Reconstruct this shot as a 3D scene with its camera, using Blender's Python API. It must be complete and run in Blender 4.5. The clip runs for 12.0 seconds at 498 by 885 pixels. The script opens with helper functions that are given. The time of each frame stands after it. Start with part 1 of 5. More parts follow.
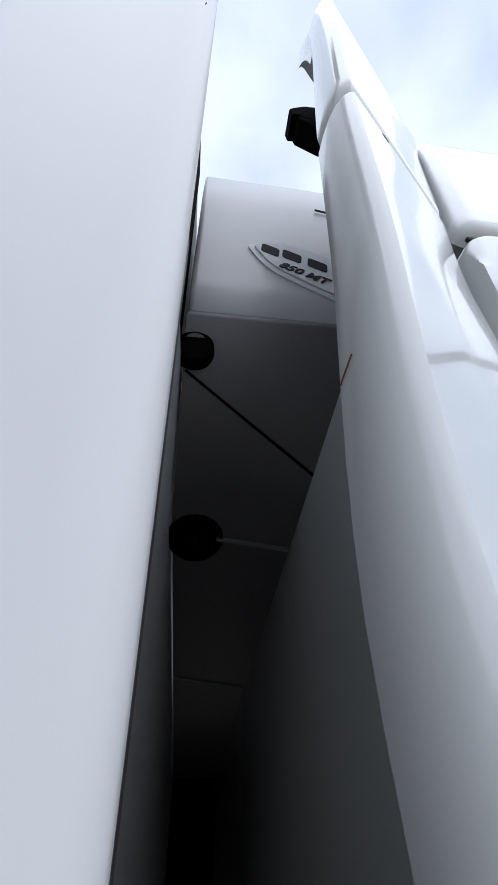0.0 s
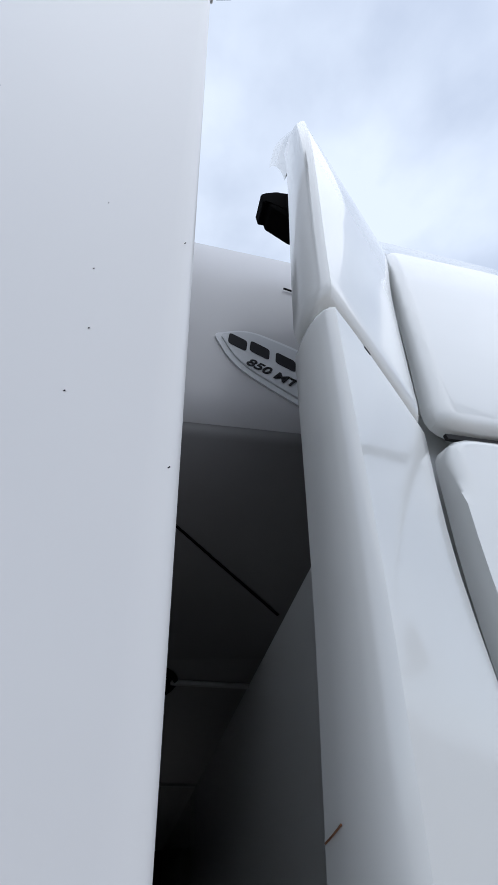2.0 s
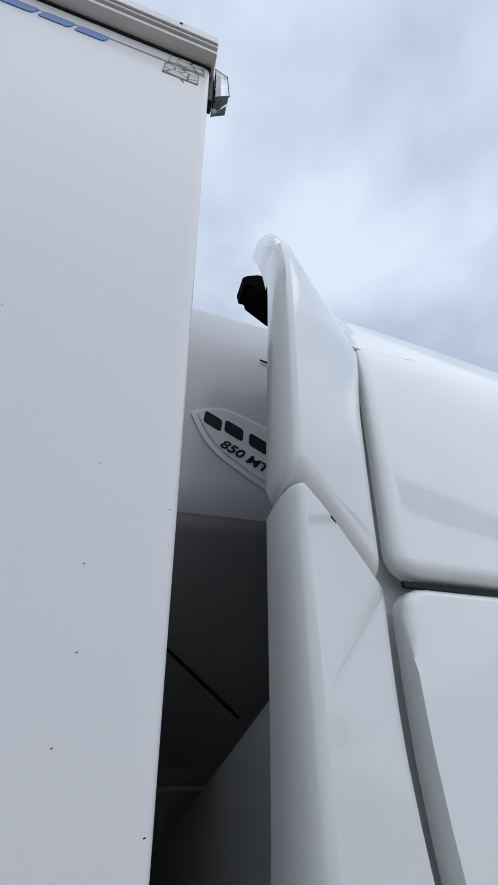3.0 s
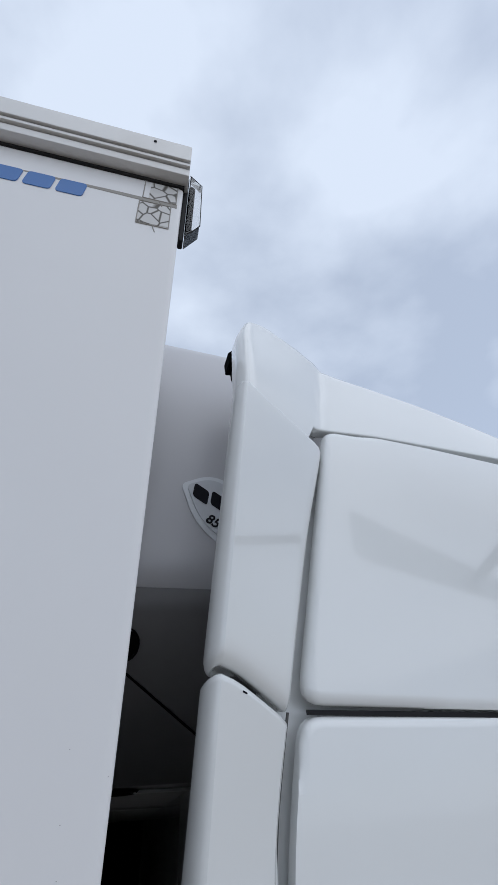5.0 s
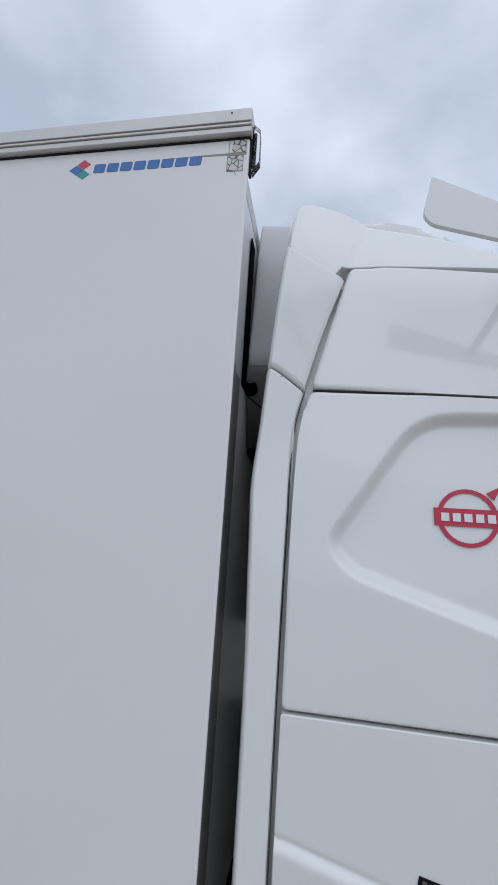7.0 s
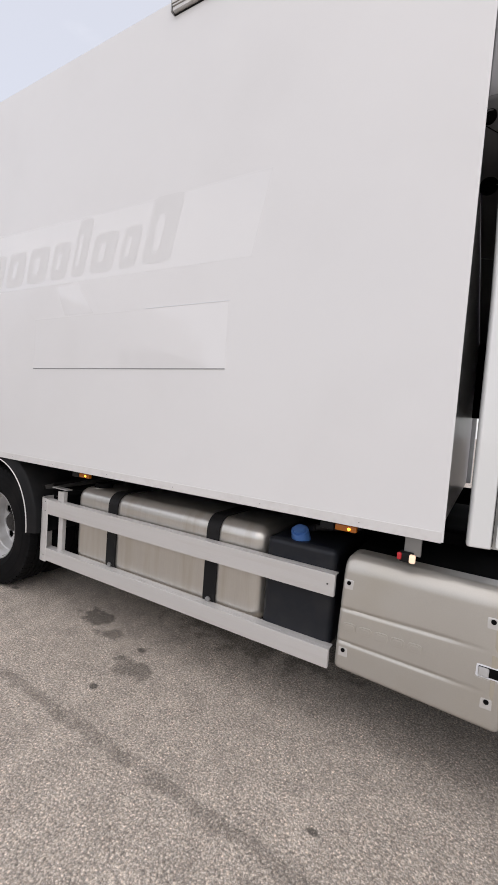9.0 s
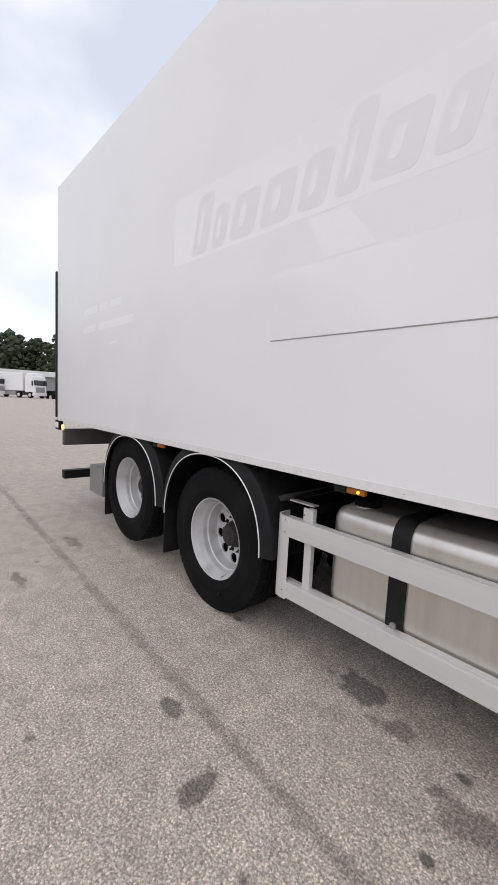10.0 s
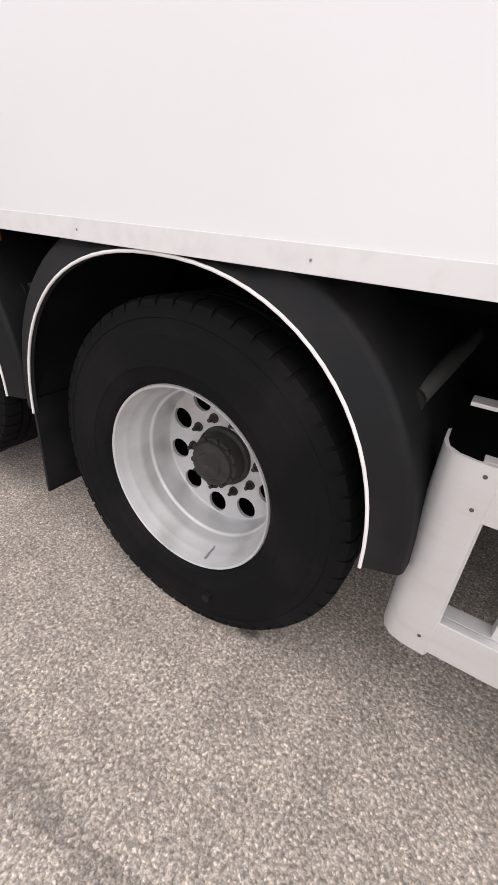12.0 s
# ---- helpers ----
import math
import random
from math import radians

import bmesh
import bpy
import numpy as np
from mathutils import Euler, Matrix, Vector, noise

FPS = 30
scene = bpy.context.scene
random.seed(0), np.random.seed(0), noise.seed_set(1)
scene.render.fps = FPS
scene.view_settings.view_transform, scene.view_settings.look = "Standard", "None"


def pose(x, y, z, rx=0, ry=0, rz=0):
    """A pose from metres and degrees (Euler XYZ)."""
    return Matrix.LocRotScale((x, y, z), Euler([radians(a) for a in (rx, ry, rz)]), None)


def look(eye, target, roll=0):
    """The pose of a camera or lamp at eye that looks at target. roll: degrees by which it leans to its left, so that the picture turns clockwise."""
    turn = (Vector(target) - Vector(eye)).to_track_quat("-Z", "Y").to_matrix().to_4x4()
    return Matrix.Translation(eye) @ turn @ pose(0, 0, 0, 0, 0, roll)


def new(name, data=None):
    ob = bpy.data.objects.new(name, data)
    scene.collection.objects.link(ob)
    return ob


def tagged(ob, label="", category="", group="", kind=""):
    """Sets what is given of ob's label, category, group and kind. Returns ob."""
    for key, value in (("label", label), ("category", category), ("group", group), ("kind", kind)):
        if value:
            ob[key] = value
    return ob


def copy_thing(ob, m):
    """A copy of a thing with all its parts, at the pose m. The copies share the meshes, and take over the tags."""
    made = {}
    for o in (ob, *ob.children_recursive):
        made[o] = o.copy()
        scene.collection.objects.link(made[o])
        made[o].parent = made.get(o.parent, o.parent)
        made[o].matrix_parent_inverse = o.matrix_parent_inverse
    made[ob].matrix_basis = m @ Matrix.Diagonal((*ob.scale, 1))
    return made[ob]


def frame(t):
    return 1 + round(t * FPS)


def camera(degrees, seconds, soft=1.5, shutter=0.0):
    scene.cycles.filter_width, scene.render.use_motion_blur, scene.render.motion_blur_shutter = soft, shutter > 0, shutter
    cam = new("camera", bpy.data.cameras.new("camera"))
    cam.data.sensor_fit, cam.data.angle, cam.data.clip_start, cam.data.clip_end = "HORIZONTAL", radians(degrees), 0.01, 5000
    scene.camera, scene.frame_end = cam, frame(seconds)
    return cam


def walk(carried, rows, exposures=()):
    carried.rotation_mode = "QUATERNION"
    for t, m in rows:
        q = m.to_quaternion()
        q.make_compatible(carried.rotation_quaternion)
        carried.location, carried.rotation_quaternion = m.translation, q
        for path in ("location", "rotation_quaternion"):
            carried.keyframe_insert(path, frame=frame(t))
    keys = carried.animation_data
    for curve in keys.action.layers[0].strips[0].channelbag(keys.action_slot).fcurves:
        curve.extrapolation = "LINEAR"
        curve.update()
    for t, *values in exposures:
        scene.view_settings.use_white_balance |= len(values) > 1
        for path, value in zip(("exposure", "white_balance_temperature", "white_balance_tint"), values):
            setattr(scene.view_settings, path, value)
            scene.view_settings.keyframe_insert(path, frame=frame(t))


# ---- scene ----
cam = camera(62.3, 12.0)
PATH = [
    (0, (0.0021, -0.0414, 2.5767, 123.183, 0.604, -7.337)),
    (0.5, (0.0029, -0.0417, 2.6121, 124.365, 1.439, -9.536)),
    (1, (0.0017, -0.0401, 2.6422, 124.218, 1.891, -11.227)),
    (1.5, (-0.0009, -0.0672, 2.6718, 123.118, 1.960, -10.724)),
    (2, (-0.0091, -0.1031, 2.7410, 124.673, 2.266, -12.792)),
    (2.5, (-0.0179, -0.1388, 2.7806, 126.218, 2.222, -15.452)),
    (3, (-0.0296, -0.1820, 2.8218, 127.515, 2.287, -17.853)),
    (3.5, (-0.0238, -0.2224, 2.8376, 125.858, 1.597, -15.877)),
    (5.5, (0.0311, -0.5751, 3.0294, 115.073, -0.207, -12.717)),
    (6, (0.0955, -0.6816, 2.9342, 110.128, -1.047, -6.111)),
    (6.5, (0.1543, -0.8689, 2.8172, 104.415, -2.585, 2.531)),
    (6.7, (0.1850, -0.9700, 2.7200, 102.600, -3.000, 5.200)),
    (8.3, (0.5642, -2.0591, 1.5763, 90.757, -4.951, 21.905)),
    (8.5, (0.4965, -2.0150, 1.5382, 88.450, -4.756, 23.955)),
    (9, (0.1247, -1.8449, 1.5342, 86.907, -4.276, 30.503)),
    (9.5, (-0.4678, -1.6744, 1.4812, 86.735, -3.331, 40.994)),
    (10, (-1.1635, -1.6013, 1.4722, 84.051, -2.803, 49.216)),
    (10.5, (-1.6960, -1.5260, 1.4179, 79.384, -2.929, 48.217)),
    (11, (-2.1923, -1.3157, 1.3553, 74.722, -2.931, 42.910)),
    (11.5, (-2.5378, -1.0862, 1.2839, 68.330, -3.625, 37.385)),
    (12, (-2.7610, -0.6739, 1.1598, 61.820, -4.628, 32.983)),
]
walk(cam, [(t, pose(*p)) for t, p in PATH], [(0.0, 0.07, 5880, 9.5), (1.5, -0.01, 5880, 9.5), (3.0, -0.28, 5900, 9), (3.7, -0.33, 5900, 9), (5.5, -0.28, 5880, 9), (6.0, -0.42, 5860, 9), (6.7, -0.36, 5900, 9.5), (8.3, 0.06, 6550, 13), (8.7, 0.12, 6650, 13.5), (9.3, 0.27, 6850, 14), (10.0, 0.22, 6600, 13.5), (11.0, 0.42, 6950, 15.5), (12.0, 0.70, 6850, 15.5)])

# ---- world and light ----
world = bpy.data.worlds.new("sky")
scene.world = world
world.use_nodes = True
wn, wl = world.node_tree.nodes, world.node_tree.links
for n in list(wn):
    wn.remove(n)
SUN_EL, SUN_AZ = radians(56), radians(150)
w_out, w_bg = wn.new("ShaderNodeOutputWorld"), wn.new("ShaderNodeBackground")
w_sky, w_mix, w_ramp = wn.new("ShaderNodeTexSky"), wn.new("ShaderNodeMixRGB"), wn.new("ShaderNodeValToRGB")
w_noise, w_co, w_map = wn.new("ShaderNodeTexNoise"), wn.new("ShaderNodeTexCoord"), wn.new("ShaderNodeMapping")
w_sky.sky_type = "NISHITA"
w_sky.sun_disc = False
w_sky.sun_elevation, w_sky.sun_rotation = SUN_EL, SUN_AZ
w_map.inputs["Scale"].default_value = (1.0, 1.0, 1.7)
w_noise.inputs["Scale"].default_value = 2.2
w_noise.inputs["Detail"].default_value = 7
w_noise.inputs["Roughness"].default_value = 0.46
w_ramp.color_ramp.elements[0].position, w_ramp.color_ramp.elements[1].position = 0.39, 0.62
w_ramp.color_ramp.elements[0].color = (0.56, 0.56, 0.56, 1)
w_ramp.color_ramp.elements[1].color = (0.97, 0.97, 0.97, 1)
w_mix.inputs["Color2"].default_value = (8.4, 8.8, 9.5, 1)
w_bg.inputs["Strength"].default_value = 0.115
wl.new(w_co.outputs["Generated"], w_map.inputs["Vector"])
wl.new(w_map.outputs["Vector"], w_noise.inputs["Vector"])
wl.new(w_noise.outputs["Fac"], w_ramp.inputs["Fac"])
wl.new(w_ramp.outputs["Color"], w_mix.inputs["Fac"])
wl.new(w_sky.outputs["Color"], w_mix.inputs["Color1"])
wl.new(w_mix.outputs["Color"], w_bg.inputs["Color"])
wl.new(w_bg.outputs["Background"], w_out.inputs["Surface"])
sun_data = bpy.data.lights.new("sun", "SUN")
sun_data.energy, sun_data.angle, sun_data.color = 0.78, radians(80), (1.0, 0.95, 0.88)
sun = new("sun", sun_data)
SUN_DIR = Vector((math.cos(SUN_EL) * math.sin(SUN_AZ), math.cos(SUN_EL) * math.cos(SUN_AZ), math.sin(SUN_EL)))
sun.matrix_world = look(SUN_DIR * 40, (0, 0, 0))


# ---- materials ----
def material(name, color, rough=0.5, metal=0.0, coat=0.0, grain=0.0, grain_scale=40.0, vary=0.06, vary_scale=3.0, bump=0.0, stretch=(1, 1, 1), dirt=None, dirt_amount=0.0, dirt_scale=6.0, spec=0.5):
    """A surface with colour variation at two scales, roughness variation, fine relief and dirt."""
    m = bpy.data.materials.new(name)
    m.use_nodes = True
    n, l = m.node_tree.nodes, m.node_tree.links
    b = n["Principled BSDF"]
    b.inputs["Roughness"].default_value, b.inputs["Metallic"].default_value = rough, metal
    b.inputs["Coat Weight"].default_value, b.inputs["Coat Roughness"].default_value = coat, 0.04
    b.inputs["Specular IOR Level"].default_value = spec
    co, mp = n.new("ShaderNodeTexCoord"), n.new("ShaderNodeMapping")
    mp.inputs["Scale"].default_value = stretch
    l.new(co.outputs["Object"], mp.inputs["Vector"])
    big, fine = n.new("ShaderNodeTexNoise"), n.new("ShaderNodeTexNoise")
    big.inputs["Scale"].default_value, big.inputs["Detail"].default_value = vary_scale, 4
    fine.inputs["Scale"].default_value, fine.inputs["Detail"].default_value = grain_scale, 5
    l.new(mp.outputs["Vector"], big.inputs["Vector"])
    l.new(mp.outputs["Vector"], fine.inputs["Vector"])
    mixa, mixb = n.new("ShaderNodeMixRGB"), n.new("ShaderNodeMixRGB")
    lo = [max(0, c * (1 - vary)) for c in color]
    hi = [min(1, c * (1 + vary)) for c in color]
    mixa.inputs["Color1"].default_value, mixa.inputs["Color2"].default_value = (*lo, 1), (*hi, 1)
    l.new(big.outputs["Fac"], mixa.inputs["Fac"])
    mixb.blend_type = "OVERLAY"
    mixb.inputs["Fac"].default_value = grain
    l.new(mixa.outputs["Color"], mixb.inputs["Color1"])
    l.new(fine.outputs["Fac"], mixb.inputs["Color2"])
    last = mixb
    if dirt:
        dn, dr, dm = n.new("ShaderNodeTexNoise"), n.new("ShaderNodeValToRGB"), n.new("ShaderNodeMixRGB")
        dn.inputs["Scale"].default_value, dn.inputs["Detail"].default_value = dirt_scale, 8
        dr.color_ramp.elements[0].position, dr.color_ramp.elements[1].position = 0.48, 0.72
        dr.color_ramp.elements[1].color = (dirt_amount, dirt_amount, dirt_amount, 1)
        l.new(mp.outputs["Vector"], dn.inputs["Vector"])
        l.new(dn.outputs["Fac"], dr.inputs["Fac"])
        l.new(dr.outputs["Color"], dm.inputs["Fac"])
        l.new(last.outputs["Color"], dm.inputs["Color1"])
        dm.inputs["Color2"].default_value = (*dirt, 1)
        last = dm
    l.new(last.outputs["Color"], b.inputs["Base Color"])
    rr = n.new("ShaderNodeMapRange")
    rr.inputs["To Min"].default_value, rr.inputs["To Max"].default_value = max(0.0, rough * 0.8), min(1.0, rough * 1.25)
    l.new(big.outputs["Fac"], rr.inputs["Value"])
    l.new(rr.outputs["Result"], b.inputs["Roughness"])
    if bump:
        bp = n.new("ShaderNodeBump")
        bp.inputs["Strength"].default_value, bp.inputs["Distance"].default_value = 1.0, bump
        l.new(fine.outputs["Fac"], bp.inputs["Height"])
        l.new(bp.outputs["Normal"], b.inputs["Normal"])
    return m


WHITE = material("cab_paint", (0.74, 0.75, 0.74), 0.16, coat=0.75, vary=0.02, vary_scale=1.5, dirt=(0.45, 0.43, 0.38), dirt_amount=0.06, dirt_scale=3)
BOXW = material("box_laminate", (0.75, 0.745, 0.742), 0.34, coat=0.12, vary=0.015, vary_scale=1.2, bump=0.0001, grain_scale=8, dirt=(0.5, 0.485, 0.47), dirt_amount=0.10, dirt_scale=1.3)
RAILW = material("scuffed_white_rail", (0.69, 0.68, 0.665), 0.4, vary=0.04, vary_scale=6, dirt=(0.30, 0.27, 0.24), dirt_amount=0.14, dirt_scale=22)
LABELP = material("label_plate", (0.60, 0.61, 0.63), 0.35, vary=0.04)
ALU = material("anodised_aluminium", (0.62, 0.61, 0.59), 0.42, metal=0.35, vary=0.05, grain=0.05, dirt=(0.4, 0.37, 0.33), dirt_amount=0.15)
RAIL = material("rail_aluminium", (0.60, 0.585, 0.57), 0.45, metal=0.25, vary=0.05, grain=0.08, grain_scale=120, stretch=(0.3, 6, 6), dirt=(0.42, 0.38, 0.33), dirt_amount=0.2)
TANK = material("brushed_tank_aluminium", (0.63, 0.61, 0.57), 0.32, metal=0.85, vary=0.10, vary_scale=4, grain=0.1, grain_scale=60, stretch=(4, 1, 0.3), dirt=(0.40, 0.35, 0.27), dirt_amount=0.4, dirt_scale=4)
COVER = material("silver_plastic", (0.50, 0.48, 0.44), 0.38, metal=0.55, vary=0.05, grain=0.05, grain_scale=200, dirt=(0.40, 0.33, 0.2), dirt_amount=0.18, dirt_scale=2.5)
RIMM = material("rim_paint", (0.55, 0.55, 0.55), 0.40, metal=0.25, vary=0.1, dirt=(0.28, 0.26, 0.23), dirt_amount=0.5, dirt_scale=7)
RUBBER = material("tyre_rubber", (0.0065, 0.0065, 0.007), 0.8, vary=0.25, vary_scale=5, grain=0.3, grain_scale=90, bump=0.0006, dirt=(0.022, 0.020, 0.019), dirt_amount=0.4, dirt_scale=4, spec=0.10)
BLACK = material("black_plastic", (0.008, 0.0082, 0.009), 0.55, vary=0.2, grain=0.2, grain_scale=300, bump=0.0002, dirt=(0.035, 0.032, 0.03), dirt_amount=0.3, spec=0.2)
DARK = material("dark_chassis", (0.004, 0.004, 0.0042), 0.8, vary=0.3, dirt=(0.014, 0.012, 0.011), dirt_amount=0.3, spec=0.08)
GREYP = material("grey_profile", (0.27, 0.27, 0.265), 0.4, metal=0.4, vary=0.08, grain=0.05)
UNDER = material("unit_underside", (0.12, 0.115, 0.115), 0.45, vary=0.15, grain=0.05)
GREYB = material("grimy_grey_plastic", (0.07, 0.068, 0.065), 0.7, vary=0.3, dirt=(0.12, 0.11, 0.1), dirt_amount=0.4)
CAPM = material("nut_cap_steel", (0.42, 0.41, 0.40), 0.25, metal=0.8, vary=0.15, dirt=(0.15, 0.13, 0.11), dirt_amount=0.5, dirt_scale=40)
HUBM = material("greasy_hub", (0.028, 0.026, 0.025), 0.6, vary=0.3, vary_scale=30, dirt=(0.06, 0.055, 0.05), dirt_amount=0.5, dirt_scale=25, spec=0.25)
# near-black, mostly to put deep shade into the colour of hollows
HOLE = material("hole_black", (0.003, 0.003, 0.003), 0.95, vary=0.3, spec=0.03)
UNITW = material("unit_white", (0.52, 0.51, 0.52), 0.35, coat=0.2, vary=0.03)
ADBLUE = material("dark_blue_tank", (0.012, 0.014, 0.019), 0.4, vary=0.2, spec=0.3, dirt=(0.05, 0.047, 0.042), dirt_amount=0.3)
BLUECAP = material("blue_cap", (0.06, 0.16, 0.42), 0.4, vary=0.1)
LOGOBLUE = material("logo_blue", (0.055, 0.16, 0.42), 0.4, vary=0.05)
LOGORED = material("logo_red", (0.55, 0.06, 0.09), 0.4, vary=0.05)
LOGOGREEN = material("logo_green", (0.05, 0.30, 0.30), 0.4, vary=0.05)
EMBLEM = material("emblem_red", (0.48, 0.025, 0.06), 0.35, vary=0.05)
INK = material("dark_ink", (0.008, 0.008, 0.012), 0.6, vary=0.1, spec=0.1)
LABELW = material("label_silver", (0.74, 0.75, 0.77), 0.35, vary=0.04)
CHROME = material("badge_chrome", (0.20, 0.20, 0.21), 0.22, metal=0.9, vary=0.1)
TRIMW = material("white_piping", (0.80, 0.79, 0.77), 0.5, vary=0.08, dirt=(0.5, 0.42, 0.33), dirt_amount=0.3, dirt_scale=12)
GLUE = material("torn_adhesive", (0.60, 0.59, 0.57), 0.6, vary=0.15, vary_scale=20)
gn, gl = GLUE.node_tree.nodes, GLUE.node_tree.links
g_src = gn["Principled BSDF"].inputs["Base Color"].links[0].from_socket
g_vor, g_ramp, g_mix, g_co = gn.new("ShaderNodeTexVoronoi"), gn.new("ShaderNodeValToRGB"), gn.new("ShaderNodeMixRGB"), gn.new("ShaderNodeTexCoord")
g_vor.feature = "DISTANCE_TO_EDGE"
g_vor.inputs["Scale"].default_value = 42
g_ramp.color_ramp.elements[0].position, g_ramp.color_ramp.elements[1].position = 0.03, 0.09
g_ramp.color_ramp.elements[0].color, g_ramp.color_ramp.elements[1].color = (1, 1, 1, 1), (0, 0, 0, 1)
g_mix.inputs["Color2"].default_value = (0.10, 0.09, 0.075, 1)
gl.new(g_co.outputs["Object"], g_vor.inputs["Vector"])
gl.new(g_vor.outputs["Distance"], g_ramp.inputs["Fac"])
gl.new(g_ramp.outputs["Color"], g_mix.inputs["Fac"])
gl.new(g_src, g_mix.inputs["Color1"])
gl.new(g_mix.outputs["Color"], gn["Principled BSDF"].inputs["Base Color"])
GLUELINE = material("old_glue", (0.30, 0.285, 0.255), 0.6, vary=0.2)
STAIN = material("brown_dirt", (0.46, 0.42, 0.34), 0.5, metal=0.3, vary=0.2, vary_scale=20)
RUST = material("rust", (0.22, 0.10, 0.05), 0.8, vary=0.3)
GHOST = material("ghost_lettering", (0.715, 0.71, 0.706), 0.42, vary=0.02)
FILM = material("glossy_film", (0.76, 0.755, 0.752), 0.045, coat=0.4, vary=0.015, vary_scale=1.0, spec=0.6)
VINYL = material("white_vinyl", (0.80, 0.80, 0.795), 0.35, vary=0.03)
REDLENS = material("red_lens", (0.55, 0.03, 0.04), 0.2, vary=0.1)
CLEAR = bpy.data.materials.new("clear_plastic")
CLEAR.use_nodes = True
CLEAR.node_tree.nodes["Principled BSDF"].inputs["Transmission Weight"].default_value = 1.0
CLEAR.node_tree.nodes["Principled BSDF"].inputs["Roughness"].default_value = 0.08
CLEAR.node_tree.nodes["Principled BSDF"].inputs["IOR"].default_value = 1.3


def lamp_material(name, color, strength):
    m = material(name, color, 0.25, vary=0.05)
    b = m.node_tree.nodes["Principled BSDF"]
    b.inputs["Emission Color"].default_value, b.inputs["Emission Strength"].default_value = (*color, 1), strength
    return m


AMBER = lamp_material("amber_lens", (0.34, 0.10, 0.01), 0.04)
AMBERON = lamp_material("amber_bulb", (1.0, 0.55, 0.05), 2.5)
WARMON = lamp_material("warm_bulb", (0.9, 0.68, 0.5), 0.5)


# ---- building helpers ----
def soften(me, limit):
    """Smooth shading weighted by area, so that flat faces stay flat beside their rounded rims."""
    me.shade_smooth()
    cosine = math.cos(radians(limit))
    around = [[] for _ in me.vertices]
    polys = [(p.normal.copy(), p.area, list(p.vertices)) for p in me.polygons]
    for nrm, area, vs in polys:
        for v in vs:
            around[v].append((nrm, area))
    split = []
    for nrm, area, vs in polys:
        for v in vs:
            acc = Vector((0, 0, 0))
            for n2, a2 in around[v]:
                if nrm.dot(n2) > cosine:
                    acc += n2 * a2
            split.append(acc.normalized() if acc.length > 1e-12 else nrm)
    me.normals_split_custom_set(split)


def part(name, bm, mat, parent=None, label="", smooth=40):
    """Links a bmesh as one mesh object, under parent where there is one."""
    bmesh.ops.recalc_face_normals(bm, faces=bm.faces[:])
    me = bpy.data.meshes.new(name)
    bm.to_mesh(me)
    bm.free()
    for m in (mat if isinstance(mat, (list, tuple)) else [mat]):
        me.materials.append(m)
    if smooth:
        soften(me, smooth)
    ob = new(name, me)
    if parent:
        ob.parent = parent
        ob.matrix_parent_inverse = parent.matrix_world.inverted()
    if label:
        tagged(ob, label)
    return ob


def thing(name, x, y, z, label, category, group="", kind=""):
    ob = new(name)
    ob.location = (x, y, z)
    bpy.context.view_layer.update()
    return tagged(ob, label, category, group, kind)


def add_box(bm, x0, x1, y0, y1, z0, z1, bevel=0.0, seg=2):
    r = bmesh.ops.create_cube(bm, size=1)
    vs = r["verts"]
    for v in vs:
        v.co = Vector(((x0 + x1) / 2 + v.co.x * (x1 - x0), (y0 + y1) / 2 + v.co.y * (y1 - y0), (z0 + z1) / 2 + v.co.z * (z1 - z0)))
    if bevel:
        es = list({e for v in vs for e in v.link_edges})
        bmesh.ops.bevel(bm, geom=es, offset=bevel, segments=seg, affect="EDGES", profile=0.5)


def box_bm(x0, x1, y0, y1, z0, z1, bevel=0.004, seg=2):
    bm = bmesh.new()
    add_box(bm, x0, x1, y0, y1, z0, z1, bevel, seg)
    return bm


def add_rod(bm, a, b, r, seg=12, r2=None):
    a, b = Vector(a), Vector(b)
    m = Matrix.Translation((a + b) / 2) @ (b - a).to_track_quat("Z", "Y").to_matrix().to_4x4()
    bmesh.ops.create_cone(bm, cap_ends=True, segments=seg, radius1=r, radius2=r if r2 is None else r2, depth=(b - a).length, matrix=m)


def rod_bm(a, b, r, seg=12, r2=None):
    bm = bmesh.new()
    add_rod(bm, a, b, r, seg, r2)
    return bm


def lathe(bm, profile, cx, cz, seg=72, close=False):
    """Turns a profile of (radius, y) round an axle along y through (cx, cz)."""
    rings = []
    for r, y in profile:
        rings.append([bm.verts.new((cx + r * math.cos(2 * math.pi * i / seg), y, cz + r * math.sin(2 * math.pi * i / seg))) for i in range(seg)])
    n = len(rings)
    for k in range(n if close else n - 1):
        a, b = rings[k], rings[(k + 1) % n]
        for i in range(seg):
            j = (i + 1) % seg
            bm.faces.new((a[i], a[j], b[j], b[i]))
    return rings


def rounded(points, radius, seg=5):
    """A closed outline in (x, z) with rounded corners; radius is one number or one for each corner."""
    out, n = [], len(points)
    for i in range(n):
        p, a, b = Vector(points[i]), Vector(points[i - 1]), Vector(points[(i + 1) % n])
        r = radius[i] if isinstance(radius, (list, tuple)) else radius
        u, w = (a - p), (b - p)
        d = min(r, u.length * 0.48, w.length * 0.48)
        if d < 1e-4:
            out.append(p)
            continue
        s, e = p + u.normalized() * d, p + w.normalized() * d
        for k in range(seg + 1):
            t = k / seg
            out.append((1 - t) ** 2 * s + 2 * t * (1 - t) * p + t * t * e)
    return out


